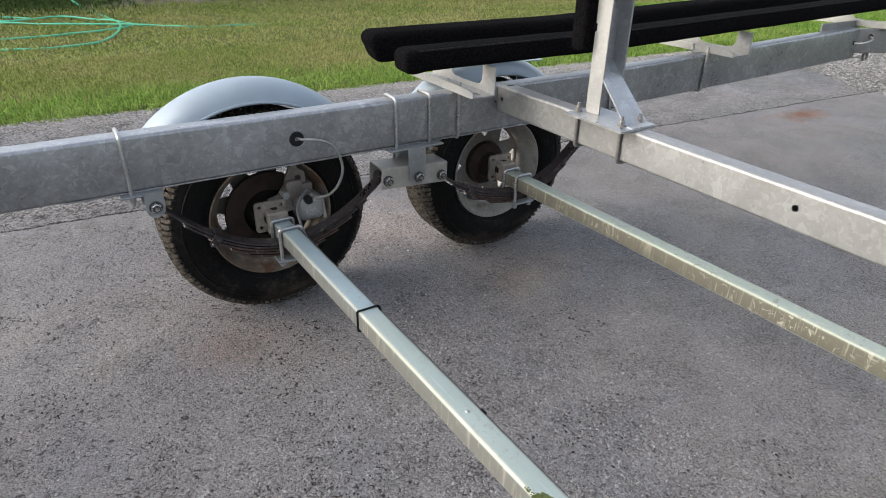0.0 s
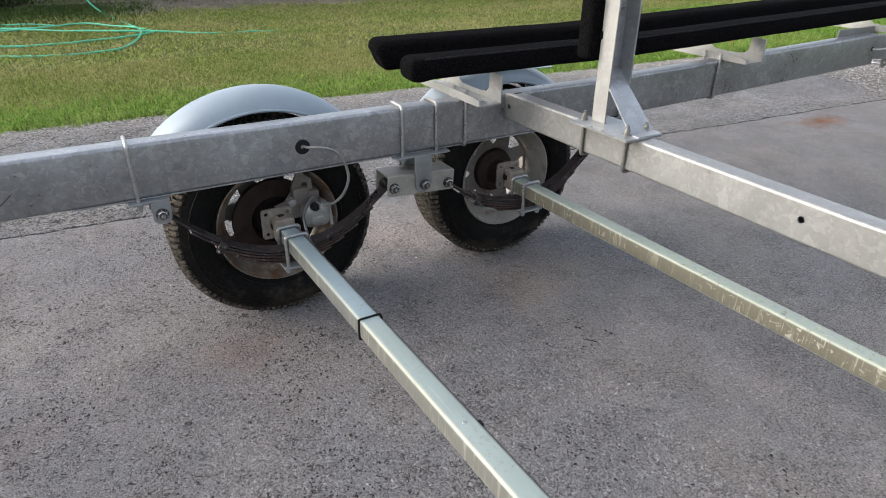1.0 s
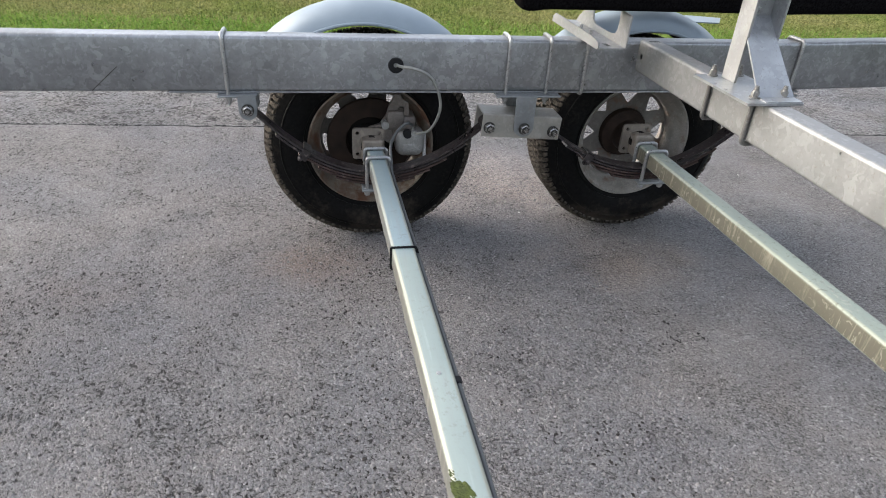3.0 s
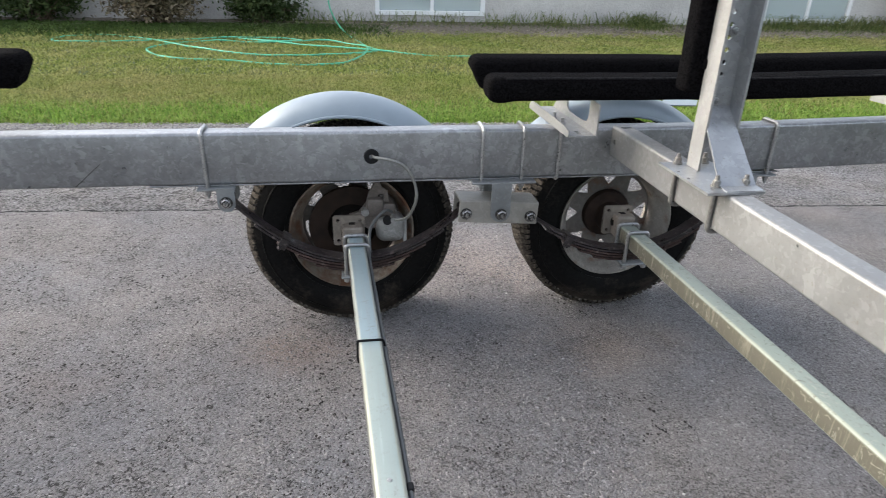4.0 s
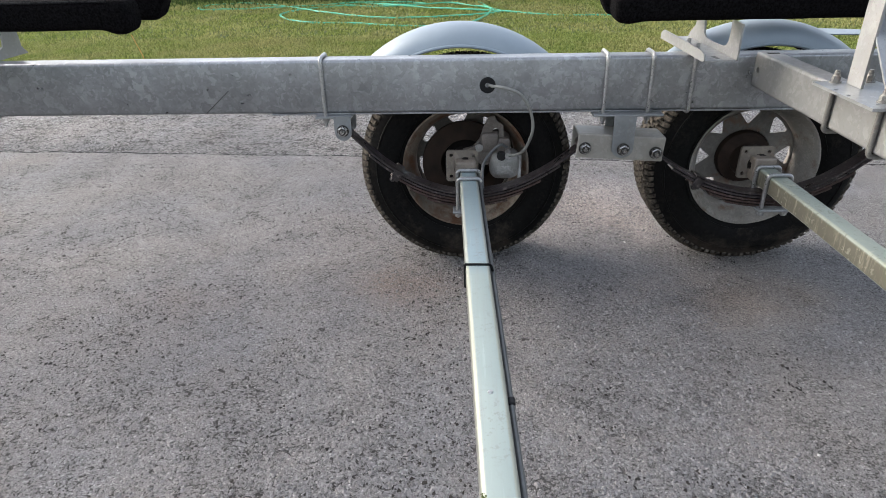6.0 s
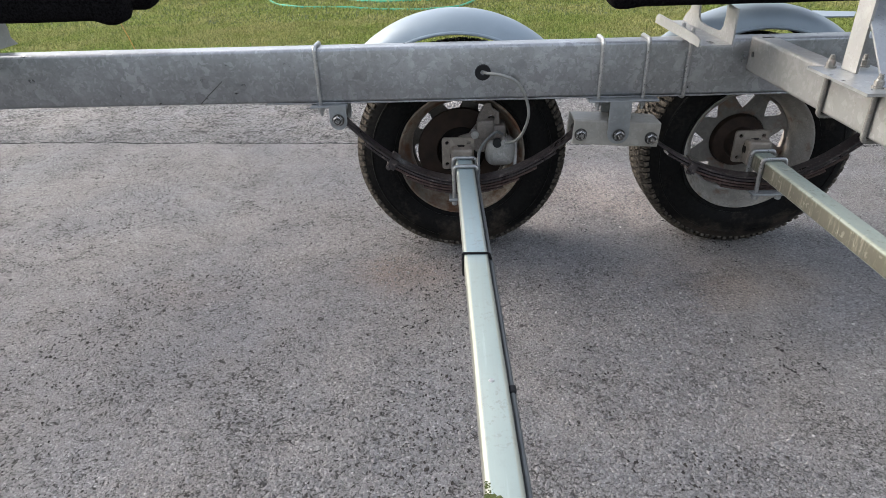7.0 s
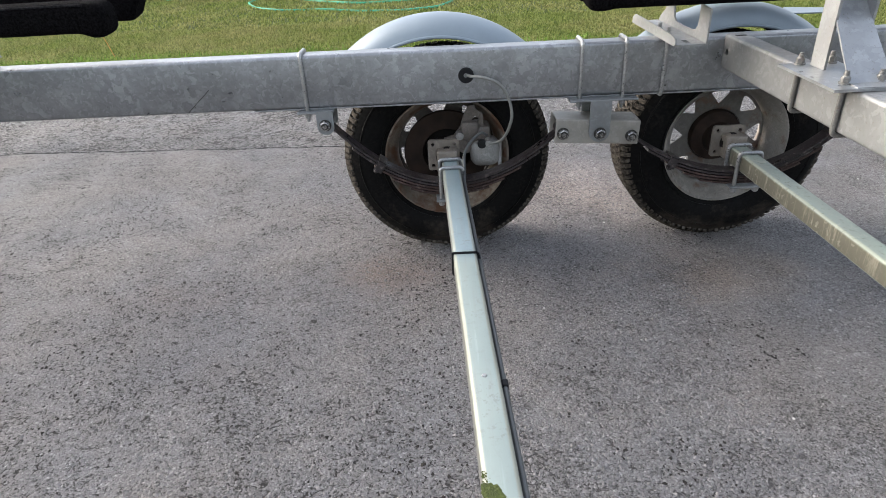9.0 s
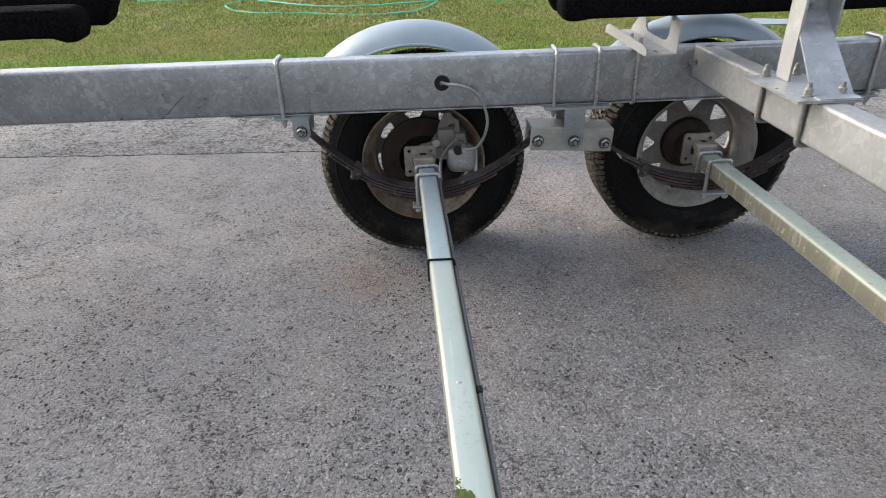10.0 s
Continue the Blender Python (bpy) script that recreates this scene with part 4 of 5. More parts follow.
# wheels
def wheel(cx, cz, rim_mat, disc_mat, hub_mat, turn, rim_label):
    """A tyre on a steel rim with eight triangular windows in its disc."""
    bm = bmesh.new()
    prof = [(0.142, 0.216), (0.138, 0.2135), (0.138, 0.209), (0.146, 0.204), (0.152, 0.197), (0.172, 0.193), (0.180, 0.184), (0.196, 0.174), (0.235, 0.172),
            (0.262, 0.176), (0.285, 0.190), (0.318, 0.195), (0.330, 0.204), (0.337, 0.215), (0.334, 0.2165), (0.322, 0.207), (0.312, 0.199),
            (0.283, 0.194), (0.258, 0.180), (0.233, 0.176), (0.198, 0.178), (0.184, 0.188), (0.175, 0.197), (0.156, 0.201), (0.148, 0.208), (0.142, 0.216)]
    revolve(bm, prof, (cx, cz), 72)
    wh = part("wheel", bm, rim_mat, trailer, rim_label, True, 50)
    bm = bmesh.new()
    wins = []
    for k in range(8):
        a = math.pi * 2 * k / 8 + turn
        tri = [(0.113, 0.0), (0.120, -0.06), (0.156, -0.215), (0.164, -0.185), (0.1655, 0.0), (0.164, 0.185), (0.156, 0.215), (0.120, 0.06)]
        wins.append([(r * math.cos(a + d), r * math.sin(a + d)) for r, d in tri])
    plate(bm, circle(0, 0, 0.1745, 72), wins + [circle(0, 0, 0.093, 40)], frame_of((cx, 0.252, cz), (1, 0, 0), (0, 0, 1)), 0.005)
    part("rim_disc", bm, disc_mat, wh, "dull steel rim disc with triangular windows")
    bm = bmesh.new()
    revolve(bm, [(0.246, 0.095), (0.249, 0.0925), (0.262, 0.090), (0.300, 0.086), (0.310, 0.080), (0.313, 0.030)], (cx, cz), 40)
    part("rim_bowl", bm, M_RUST, wh, "", True)
    # tyre
    bm = bmesh.new()
    prof = [(0.150, 0.206), (0.140, 0.214), (0.131, 0.226), (0.124, 0.245), (0.1195, 0.268), (0.121, 0.290), (0.128, 0.312), (0.140, 0.332), (0.158, 0.345),
            (0.190, 0.3495), (0.238, 0.351), (0.286, 0.3495), (0.318, 0.345), (0.336, 0.332), (0.348, 0.312), (0.355, 0.290), (0.356, 0.268), (0.352, 0.245),
            (0.345, 0.226), (0.336, 0.214), (0.326, 0.206)]
    revolve(bm, prof, (cx, cz), 96)
    for r0, y0, r1, y1 in ((0.2235, 0.1305, 0.2265, 0.1285), (0.300, 0.1225, 0.303, 0.1235)):
        revolve(bm, [(y0 + 0.002, r0 - 0.002), (y0 - 0.0015, r0), (y1 - 0.0015, r1), (y1 + 0.002, r1 + 0.002)], (cx, cz), 96)
    rows = ((0.126, 0.150, 0.166, 100, 0.0), (0.1685, 0.180, 0.190, 100, 0.5), (0.193, 0.205, 0.220, 100, 0.1), (0.223, 0.238, 0.253, 100, 0.6), (0.256, 0.266, 0.283, 100, 0.2), (0.286, 0.296, 0.3075, 100, 0.7), (0.310, 0.326, 0.350, 100, 0.0))
    for ri, (ya, ym, yb, cnt, ph) in enumerate(rows):
        for k in range(cnt):
            a0 = 2 * math.pi * (k + ph) / cnt
            w = 2 * math.pi / cnt * 0.62
            shift = 0.014 if k % 2 else -0.004
            def pt(a, y, r):
                return bm.verts.new((cx + r * math.cos(a), y, cz + r * math.sin(a)))
            if ri in (0, 6):
                s = 1 if ri == 0 else -1
                e = 0.1315 if ri == 0 else 0.3445
                m_ = 0.142 + (0.004 if k % 2 else 0) if ri == 0 else 0.334
                f = 0.166 if ri == 0 else 0.310
                lo = [(e + s * 0.0035, 0.337 - shift * 0.3), (m_, 0.3455), (f, 0.3565), (f, 0.345), (m_ + s * 0.010, 0.334), (e + s * 0.012, 0.320)]
            else:
                lo = [(ya, 0.3575), (yb, 0.3580), (yb, 0.346), (ya, 0.346)]
            sk = 0.32 * w * (1 if ri % 2 else -1)
            A = [pt(a0 + sk * (i in (0, 5)), y, r) for i, (y, r) in enumerate(lo)]
            B = [pt(a0 + w + sk * (i in (0, 5)), y, r) for i, (y, r) in enumerate(lo)]
            n = len(lo)
            for i in range(n):
                bm.faces.new((A[i], A[(i + 1) % n], B[(i + 1) % n], B[i]))
            bm.faces.new(A[::-1])
            bm.faces.new(B)
            bm.faces.ensure_lookup_table()
            for f_ in bm.faces[-(n + 2):]:
                f_.material_index = 1
    tyre = part("tyre", bm, M_TYRE, wh, "worn black trailer tyre with chunky tread", True, 30)
    tyre.data.materials.append(M_TREAD)
    # hub
    bm = bmesh.new()
    revolve(bm, [(0.150, 0.030), (0.152, 0.055), (0.205, 0.058), (0.214, 0.072), (0.226, 0.088), (0.247, 0.0915), (0.300, 0.040), (0.300, 0.0)], (cx, cz), 32)
    part("hub", bm, hub_mat, wh, "", True)
    return wh


W1 = wheel(*WHEEL1, M_RIM_OLD, M_DISC, M_DARK_IRON, radians(100), "rust stained steel trailer wheel")
wheel(*WHEEL2, M_RIM, M_DISC_GREY, M_HUB, radians(90), "grey steel trailer wheel")

# brake disc and caliper of the braked wheel
cx, cz = WHEEL1
bm = bmesh.new()
revolve(bm, [(0.185, 0.085), (0.185, 0.148), (0.193, 0.150), (0.203, 0.148), (0.203, 0.085), (0.185, 0.085)], (cx, cz), 64)
revolve(bm, [(0.187, 0.088), (0.205, 0.080), (0.245, 0.072)], (cx, cz), 40)
part("brake_disc", bm, M_RUST, W1, "rusty brown brake disc", True)
bm = bmesh.new()
out = [(-0.005, 0.045), (0.03, 0.055), (0.055, 0.088), (0.062, 0.118), (0.082, 0.155), (0.100, 0.158), (0.108, 0.140), (0.128, 0.128), (0.132, 0.075), (0.128, 0.030), (0.105, -0.005), (0.060, -0.010), (0.035, 0.010), (0.0, 0.010)]
plate(bm, out, [circle(0.104, 0.108, 0.011, 12)], frame_of((cx - 0.004, 0.132, cz + 0.022), (1, 0, 0), (0, 0, 1)), -0.014)
part("brake_caliper", bm, M_CAST, W1, "stained cast brake caliper mount")
bm = bmesh.new()
box(bm, (cx + 0.070, 0.120, cz + 0.02), (cx + 0.150, 0.215, cz + 0.110), 0.014)
box(bm, (cx + 0.050, 0.112, cz + 0.060), (cx + 0.110, 0.150, cz + 0.128), 0.012)
part("caliper_bridge", bm, M_CAST, W1, "", True, 40)
bm = bmesh.new()
box(bm, (cx + 0.080, 0.098, cz - 0.032), (cx + 0.182, 0.190, cz + 0.064), 0.032, None, 4)
box(bm, (cx + 0.105, 0.0955, cz - 0.008), (cx + 0.150, 0.10, cz + 0.020), 0.002)
cyl(bm, (cx + 0.140, 0.078, cz + 0.062), (cx + 0.140, 0.12, cz + 0.060), 0.011, 14)
cyl(bm, (cx + 0.045, 0.105, cz + 0.082), (cx + 0.045, 0.14, cz + 0.082), 0.013, 14)
cyl(bm, (cx + 0.180, 0.11, cz - 0.03), (cx + 0.182, 0.14, cz + 0.045), 0.007, 10)
part("caliper_housing", bm, M_CALIPER, W1, "", True, 40)
bm = bmesh.new()
cyl(bm, (cx + 0.118, 0.088, cz + 0.058), (cx + 0.118, 0.105, cz + 0.056), 0.015, 14)
part("bleed_port", bm, M_RUBBER, W1)

# brake line and its grommet
bm = bmesh.new()
revolve(bm, [(-0.001, 0.024), (-0.006, 0.022), (-0.006, 0.008), (0.004, 0.006), (0.004, 0.024)], (0.0, 0.668), 32)
part("grommet", bm, M_RUBBER, rail, "black rubber grommet in the rail")
bm = bmesh.new()
rod(bm, smooth_path([(-0.004, 0.02, 0.669), (0.012, -0.016, 0.669), (0.05, -0.035, 0.667), (0.095, -0.038, 0.648), (0.125, -0.032, 0.603), (0.138, -0.022, 0.545), (0.128, 0.005, 0.485), (0.108, 0.045, 0.440), (cx + 0.142, 0.082, cz + 0.062)]), 0.0046, 10)
part("brake_line", bm, M_HOSELINE, trailer, "grey flexible brake line looping out of the rail", True)
bm = bmesh.new()
rod(bm, smooth_path([(cx + 0.135, 0.10, cz + 0.085), (cx + 0.115, 0.085, cz + 0.098), (0.020, 0.070, 0.440), (-0.003, 0.05, 0.415), (-0.012, 0.02, 0.395), (-0.013, -0.02, 0.358), (-0.016, -0.10, 0.352), (-0.004, -0.5, 0.350), (0.0065, -0.85, 0.350), (0.020, -1.3, 0.348), (0.040, -1.95, 0.346)]), 0.0050, 10)
part("brake_cable", bm, M_CABLE, A1, "dark grey brake cable run along the axle", True)
# tie round the axle, clip, drilled screw, moss
xs = AX1 + SKEW * -0.57
bm = bmesh.new()
tie = [(xs - 0.031, -0.57, 0.3725), (xs + 0.031, -0.57, 0.3725), (xs + 0.037, -0.57, 0.350), (xs + 0.031, -0.57, 0.310), (xs - 0.031, -0.57, 0.310)]
rod(bm, fillet(tie + [tie[0]], 0.006, 4), 0, section=[(-0.0012, -0.003), (0.0012, -0.003), (0.0012, 0.003), (-0.0012, 0.003)])
part("cable_tie", bm, M_RUBBER, A1, "black plastic cable tie")
xs = AX1 + SKEW * -1.03
bm = bmesh.new()
box(bm, (xs + 0.0295, -1.040, 0.336), (xs + 0.043, -1.020, 0.357), 0.004)
part("cable_clip", bm, M_RUBBER, A1)
bm = bmesh.new()
cyl(bm, (xs - 0.001, -1.026, 0.3695), (xs - 0.001, -1.026, 0.3722), 0.0055, 16, 0.004)
part("screw_head", bm, M_BOLT, A1)
bm = bmesh.new()
for k in range(300):
    y = -1.270 - abs(random.gauss(0, 0.05)) if k % 3 else -1.245 - abs(random.gauss(0, 0.05))
    s = random.uniform(0.0015, 0.0045) if k % 3 else random.uniform(0.0006, 0.0016)
    u = random.uniform(-0.029, -0.029 + 0.055 * min(1, 0.25 + (-1.262 - y) * 9))
    bmesh.ops.create_icosphere(bm, subdivisions=1, radius=s, matrix=Matrix.Translation((AX1 + SKEW * y + u, y, 0.3695)) @ Matrix.Diagonal((1.3, 1.4, 0.45, 1)))
part("moss", bm, M_MOSS, A1, "green moss growing on the axle")


# fenders
def fender(cx, cz):
    bm = bmesh.new()
    sec = []
    for k in range(13):
        a = radians(-78 + 156 * k / 12)
        sec.append((0.252 + 0.104 * math.sin(a) / math.sin(radians(78)), 0.404 + 0.062 * (math.cos(a) - math.cos(radians(78))) / (1 - math.cos(radians(78)))))
    inner = [(y * 0.97 + 0.252 * 0.03, r - 0.004) for y, r in sec[::-1]]
    skirt = [(sec[-1][0] + 0.004, 0.400), (sec[-1][0] + 0.004, 0.392), (sec[-1][0], 0.392)]
    loop = sec + skirt + inner
    n, seg, rings = len(loop), 64, []
    for k in range(seg + 1):
        a = radians(36 + 108 * k / seg)
        rings.append([bm.verts.new((cx + r * math.cos(a), y, cz + r * math.sin(a))) for y, r in loop])
    for a, b in zip(rings, rings[1:]):
        for i in range(n):
            bm.faces.new((a[i], a[(i + 1) % n], b[(i + 1) % n], b[i]))
    bm.faces.new(rings[0])
    bm.faces.new(rings[-1][::-1])
    # inner faces turn black: the shade under the fender is painted on
    for face in bm.faces:
        c = face.calc_center_median()
        rad = math.hypot(c.x - cx, c.z - cz)
        if c.y > 0.345 and rad < 0.400 and c.y < sec[-1][0] + 0.003:
            face.material_index = 1
    for k, face in enumerate(list(bm.faces)[:seg * n]):
        if k % n >= len(sec) + 1:
            face.material_index = 1
    f = part("fender", bm, M_FENDER, trailer, "pale grey rounded fender over the wheel", True, 45)
    # second slot is only the black for the shaded inside
    f.data.materials.append(M_RUBBER)
    bm = bmesh.new()
    rod(bm, [(cx + 0.404 * math.cos(radians(36 + 108 * k / 48)), 0.1495, cz + 0.404 * math.sin(radians(36 + 108 * k / 48))) for k in range(49)], 0.0055, 8)
    part("rolled_edge", bm, M_FENDER, f, "", True)
    for s in (-1, 1):
        bm = bmesh.new()
        box(bm, (cx + s * 0.24 - 0.02, RAIL_Y1 - 0.004, 0.640), (cx + s * 0.24 + 0.02, 0.20, 0.646), 0.001)
        box(bm, (cx + s * 0.24 - 0.02, RAIL_Y1 + 0.001, 0.60), (cx + s * 0.24 + 0.02, RAIL_Y1 + 0.006, 0.646), 0.001)
        part("fender_bracket", bm, M_BRACKET, f)
    return f


fender(-0.085, 0.352)
F2 = fender(0.890, 0.345)
bm = bmesh.new()
plate(bm, [(1.105, 0.315), (1.225, 0.300), (1.285, 0.395), (1.160, 0.440)], [], frame_of((0, 0, 0.748), (1, 0, 0), (0, 1, 0)), 0.004)
box(bm, (1.120, 0.335, 0.640), (1.150, 0.341, 0.749), 0.001)
part("step_plate", bm, M_FENDER, F2, "pale flat step plate beside the fender")

# crossmember
CX0, CX1, CZ0, CZ1 = 0.772, 0.832, 0.656, 0.755
bm = bmesh.new()
r = 0.008
holes = [circle(-0.026, 0.707, 0.0085), circle(-1.157, 0.711, 0.0085), circle(-0.90, 0.741, 0.003, 8)]
plate(bm, [(0.0, CZ0 + r), (0.0, CZ1 - r), (-2.1, CZ1 - r), (-2.1, CZ0 + r)], holes, frame_of((CX0, 0, 0), (0, 1, 0), (0, 0, 1)), 0.004)
xm, w, h = (CX0 + CX1) / 2, CX1 - CX0, CZ1 - CZ0
sec = [p for p in round_rect(w, h, r, 5)]
k0 = next(i for i, p in enumerate(sec) if abs(p[0] + w / 2) < 1e-6 and p[1] > 0)
chain = sec[k0 + 1:] + sec[:k0 + 1]
ra = [bm.verts.new((xm + u, 0.0, (CZ0 + CZ1) / 2 + v)) for u, v in chain]
rb = [bm.verts.new((xm + u, -2.1, (CZ0 + CZ1) / 2 + v)) for u, v in chain]
for i in range(len(chain) - 1):
    bm.faces.new((ra[i], ra[i + 1], rb[i + 1], rb[i]))
bm.faces.new(rb)
cross = part("crossmember", bm, M_CROSS, trailer, "galvanised box crossmember with bolt holes", True)

# thin black plate drawn for the shaded inside of a slot
bm = bmesh.new()
box(bm, (0.786, -0.040, CZ1 + 0.0002), (0.818, -0.030, CZ1 + 0.0012), 0.0004)
part("slot_shade", bm, M_RUBBER, cross)

# guide post on the crossmember
bm = bmesh.new()
plate(bm, [(0.720, -0.658), (0.862, -0.658), (0.862, -0.420), (0.720, -0.420)], [circle(0.731, -0.55, 0.005, 10), circle(0.733, -0.50, 0.005, 10), (circle(0.748, -0.628, 0.005, 10))], frame_of((0, 0, CZ1 + 0.001), (1, 0, 0), (0, 1, 0)), 0.006)
post = part("guide_post", bm, M_POST, trailer, "galvanised guide post with base plate on the crossmember")
PX0, PX1, PYB, PYF, PTOP = 0.782, 0.868, -0.446, -0.502, 1.85
zb = CZ1 + 0.008
bm = bmesh.new()
plate(bm, [(PYF, zb), (PYB, zb), (PYB, PTOP), (PYF, PTOP)], [], frame_of((PX0, 0, 0), (0, 1, 0), (0, 0, 1)), 0.006)
part("post_flange", bm, M_FLANGE_PALE, post, "pale galvanised channel flange")
bm = bmesh.new()
hs = [circle(0.8245, z, 0.0062, 12) for z in np.arange(0.960, 1.8, 0.0286)]
plate(bm, [(PX0 + 0.006, 0.918), (PX1 - 0.006, 0.918), (PX1 - 0.006, PTOP), (PX0 + 0.006, PTOP)], hs, frame_of((0, PYB - 0.006, 0), (1, 0, 0), (0, 0, 1)), -0.006)
part("post_web", bm, M_POST, post, "galvanised channel web with adjusting holes")
bm = bmesh.new()
plate(bm, [(PYF, 0.842), (PYB, 0.83), (PYB, PTOP), (PYF, PTOP)], [], frame_of((PX1 - 0.006, 0, 0), (0, 1, 0), (0, 0, 1)), 0.006)
part("post_flange", bm, M_POST, post)
bm = bmesh.new()
gus = [(-0.453, 0.985), (-0.456, 0.915), (-0.478, 0.892), (-0.622, zb + 0.002), (-0.655, zb + 0.001)]
flare = [0.0065, 0.0065, 0.005, -0.012, -0.014]
for (ya, za), (yb, zb2), fa, fb in zip(gus, gus[1:], flare, flare[1:]):
    d = Vector((0, yb - ya, zb2 - za))
    nrm = Vector((0, -d.z, d.y)).normalized() * 0.005
    q = []
    for left in (True, False):
        for y, z, fl in ((ya, za, fa), (yb, zb2, fb)):
            q.append((PX0 + fl if left else PX1 - 0.0065, y, z))
    vs = [bm.verts.new(Vector(p) + o) for o in (Vector(), nrm) for p in q]
    for f in ((0, 1, 3, 2), (4, 6, 7, 5), (0, 4, 5, 1), (2, 3, 7, 6), (0, 2, 6, 4), (1, 5, 7, 3)):
        bm.faces.new([vs[i] for i in f])
part("gusset", bm, M_POST, post, "bent galvanised gusset strap")
for x, z in ((PX0 + 0.034, 0.928), (PX0 + 0.048, 1.0887)):
    bm = bmesh.new()
    hexnut(bm, (x, PYB - 0.0125, z), (0, -1, 0), 0.016, 0.008, 0.006)
    part("post_bolt", bm, M_BOLT, post)
for y in (-0.432, -0.614):
    bm = bmesh.new()
    rod(bm, fillet([(CX0 - 0.007, y, CZ1 + 0.030), (CX0 - 0.007, y, CZ0 - 0.007), (CX1 + 0.007, y, CZ0 - 0.007), (CX1 + 0.007, y, CZ1 + 0.030)], 0.014, 5), 0.0058, 10)
    ub = part("post_u_bolt", bm, M_BOLT_OLD, post, "tarnished brown U-bolt", True)
    for x in (CX0 - 0.007, CX1 + 0.007):
        bm = bmesh.new()
        hexnut(bm, (x, y, CZ1 + 0.0072), (0, 0, 1), 0.016, 0.011, 0.010)
        part("post_nut", bm, M_BOLT_OLD, post)

# carpeted guide board behind the post
bm = bmesh.new()
box(bm, (0.742, -0.442, 0.942), (0.794, -0.385, 1.85), 0.014, None, 3)
board = part("guide_board", bm, M_CARPET, trailer, "upright guide board wrapped in black carpet", True)
bm = bmesh.new()
box(bm, (0.776, -0.452, 1.000), (0.800, -0.436, 1.024), 0.004)
part("carpet_fold", bm, M_CARPET, board)


# bunks: carpeted boards, one object each
def bunk(x0, x1, y, z, w, h, tilt, name_label, fold=0.0, rake=0.0, seam=False):
    """A carpet-wrapped board; fold: how far the carpet bags out under its end."""
    bm = bmesh.new()
    sec = round_rect(w, h, min(w, h) * 0.26, 4)
    n, t = 90, radians(tilt)
    ends = [(0.0, 0.40), (0.003, 0.66), (0.009, 0.84), (0.019, 0.95), (0.032, 1.0), (0.048, 1.0), (0.062, 1.0), (0.076, 1.0), (0.09, 1.0)]
    xs = [(x0 + a, e) for a, e in ends] + [(x0 + 0.09 + (x1 - x0 - 0.18) * k / n, 1.0) for k in range(1, n)] + [(x1 - a, e) for a, e in ends[::-1]]
    rings = []
    for x, e in xs:
        wob = 0.0016 * noise.noise((x * 6, y, 1.0))
        near_end = max(0.0, 1 - min(x - x0, x1 - x) / 0.095)
        ring = []
        for u, v in sec:
            uu, vv = u * (0.6 + 0.4 * e), v * e
            if v < 0:
                vv -= fold * min(1.0, near_end / 0.45) ** 2 * e
            xr = x + rake * (0.5 - v / h) * max(0.0, 1 - min(x - x0, x1 - x) / 0.17) * (1 if x - x0 < x1 - x else -1)
            ring.append(bm.verts.new((xr, y + uu * math.cos(t) - vv * math.sin(t), z + lift(x) + wob + uu * math.sin(t) + vv * math.cos(t))))
        rings.append(ring)
    m = len(sec)
    for a, b in zip(rings, rings[1:]):
        for i in range(m):
            bm.faces.new((a[i], a[(i + 1) % m], b[(i + 1) % m], b[i]))
    bm.faces.new(rings[0][::-1])
    bm.faces.new(rings[-1])
    board_ = part("bunk_board", bm, M_CARPET, trailer, name_label, True, 60)
    if not seam:
        return board_
    # thin strip, lighter than the carpet, along the top front edge
    bm = bmesh.new()
    line = []
    for k in range(91):
        x = x0 + 0.05 + (x1 - x0 - 0.10) * k / 90
        u, v = -w * 0.44, h * 0.455
        line.append((x, y + u * math.cos(t) - v * math.sin(t), z + lift(x) + 0.0016 * noise.noise((x * 6, y, 1.0)) + u * math.sin(t) + v * math.cos(t)))
    rod(bm, line, 0.0034, 6)
    part("edge_strip", bm, M_CARPET_EDGE, board_, "thin lighter strip along the top front edge of the board", True)
    return board_


LB = "long hull support board wrapped in black carpet"
bunk(0.334, 4.6, -0.063, 0.890, 0.090, 0.070, 3, LB, 0.006, 0.0, True)
bunk(0.330, 4.6, 0.190, 0.893, 0.092, 0.104, 8, LB, 0.0, 0.028)
bunk(-3.2, -0.985, -0.063, 0.893, 0.090, 0.080, 3, LB, 0.012, 0.0, True)
bunk(-3.2, -0.985, 0.190, 0.900, 0.092, 0.104, 8, LB, 0.0, 0.028)


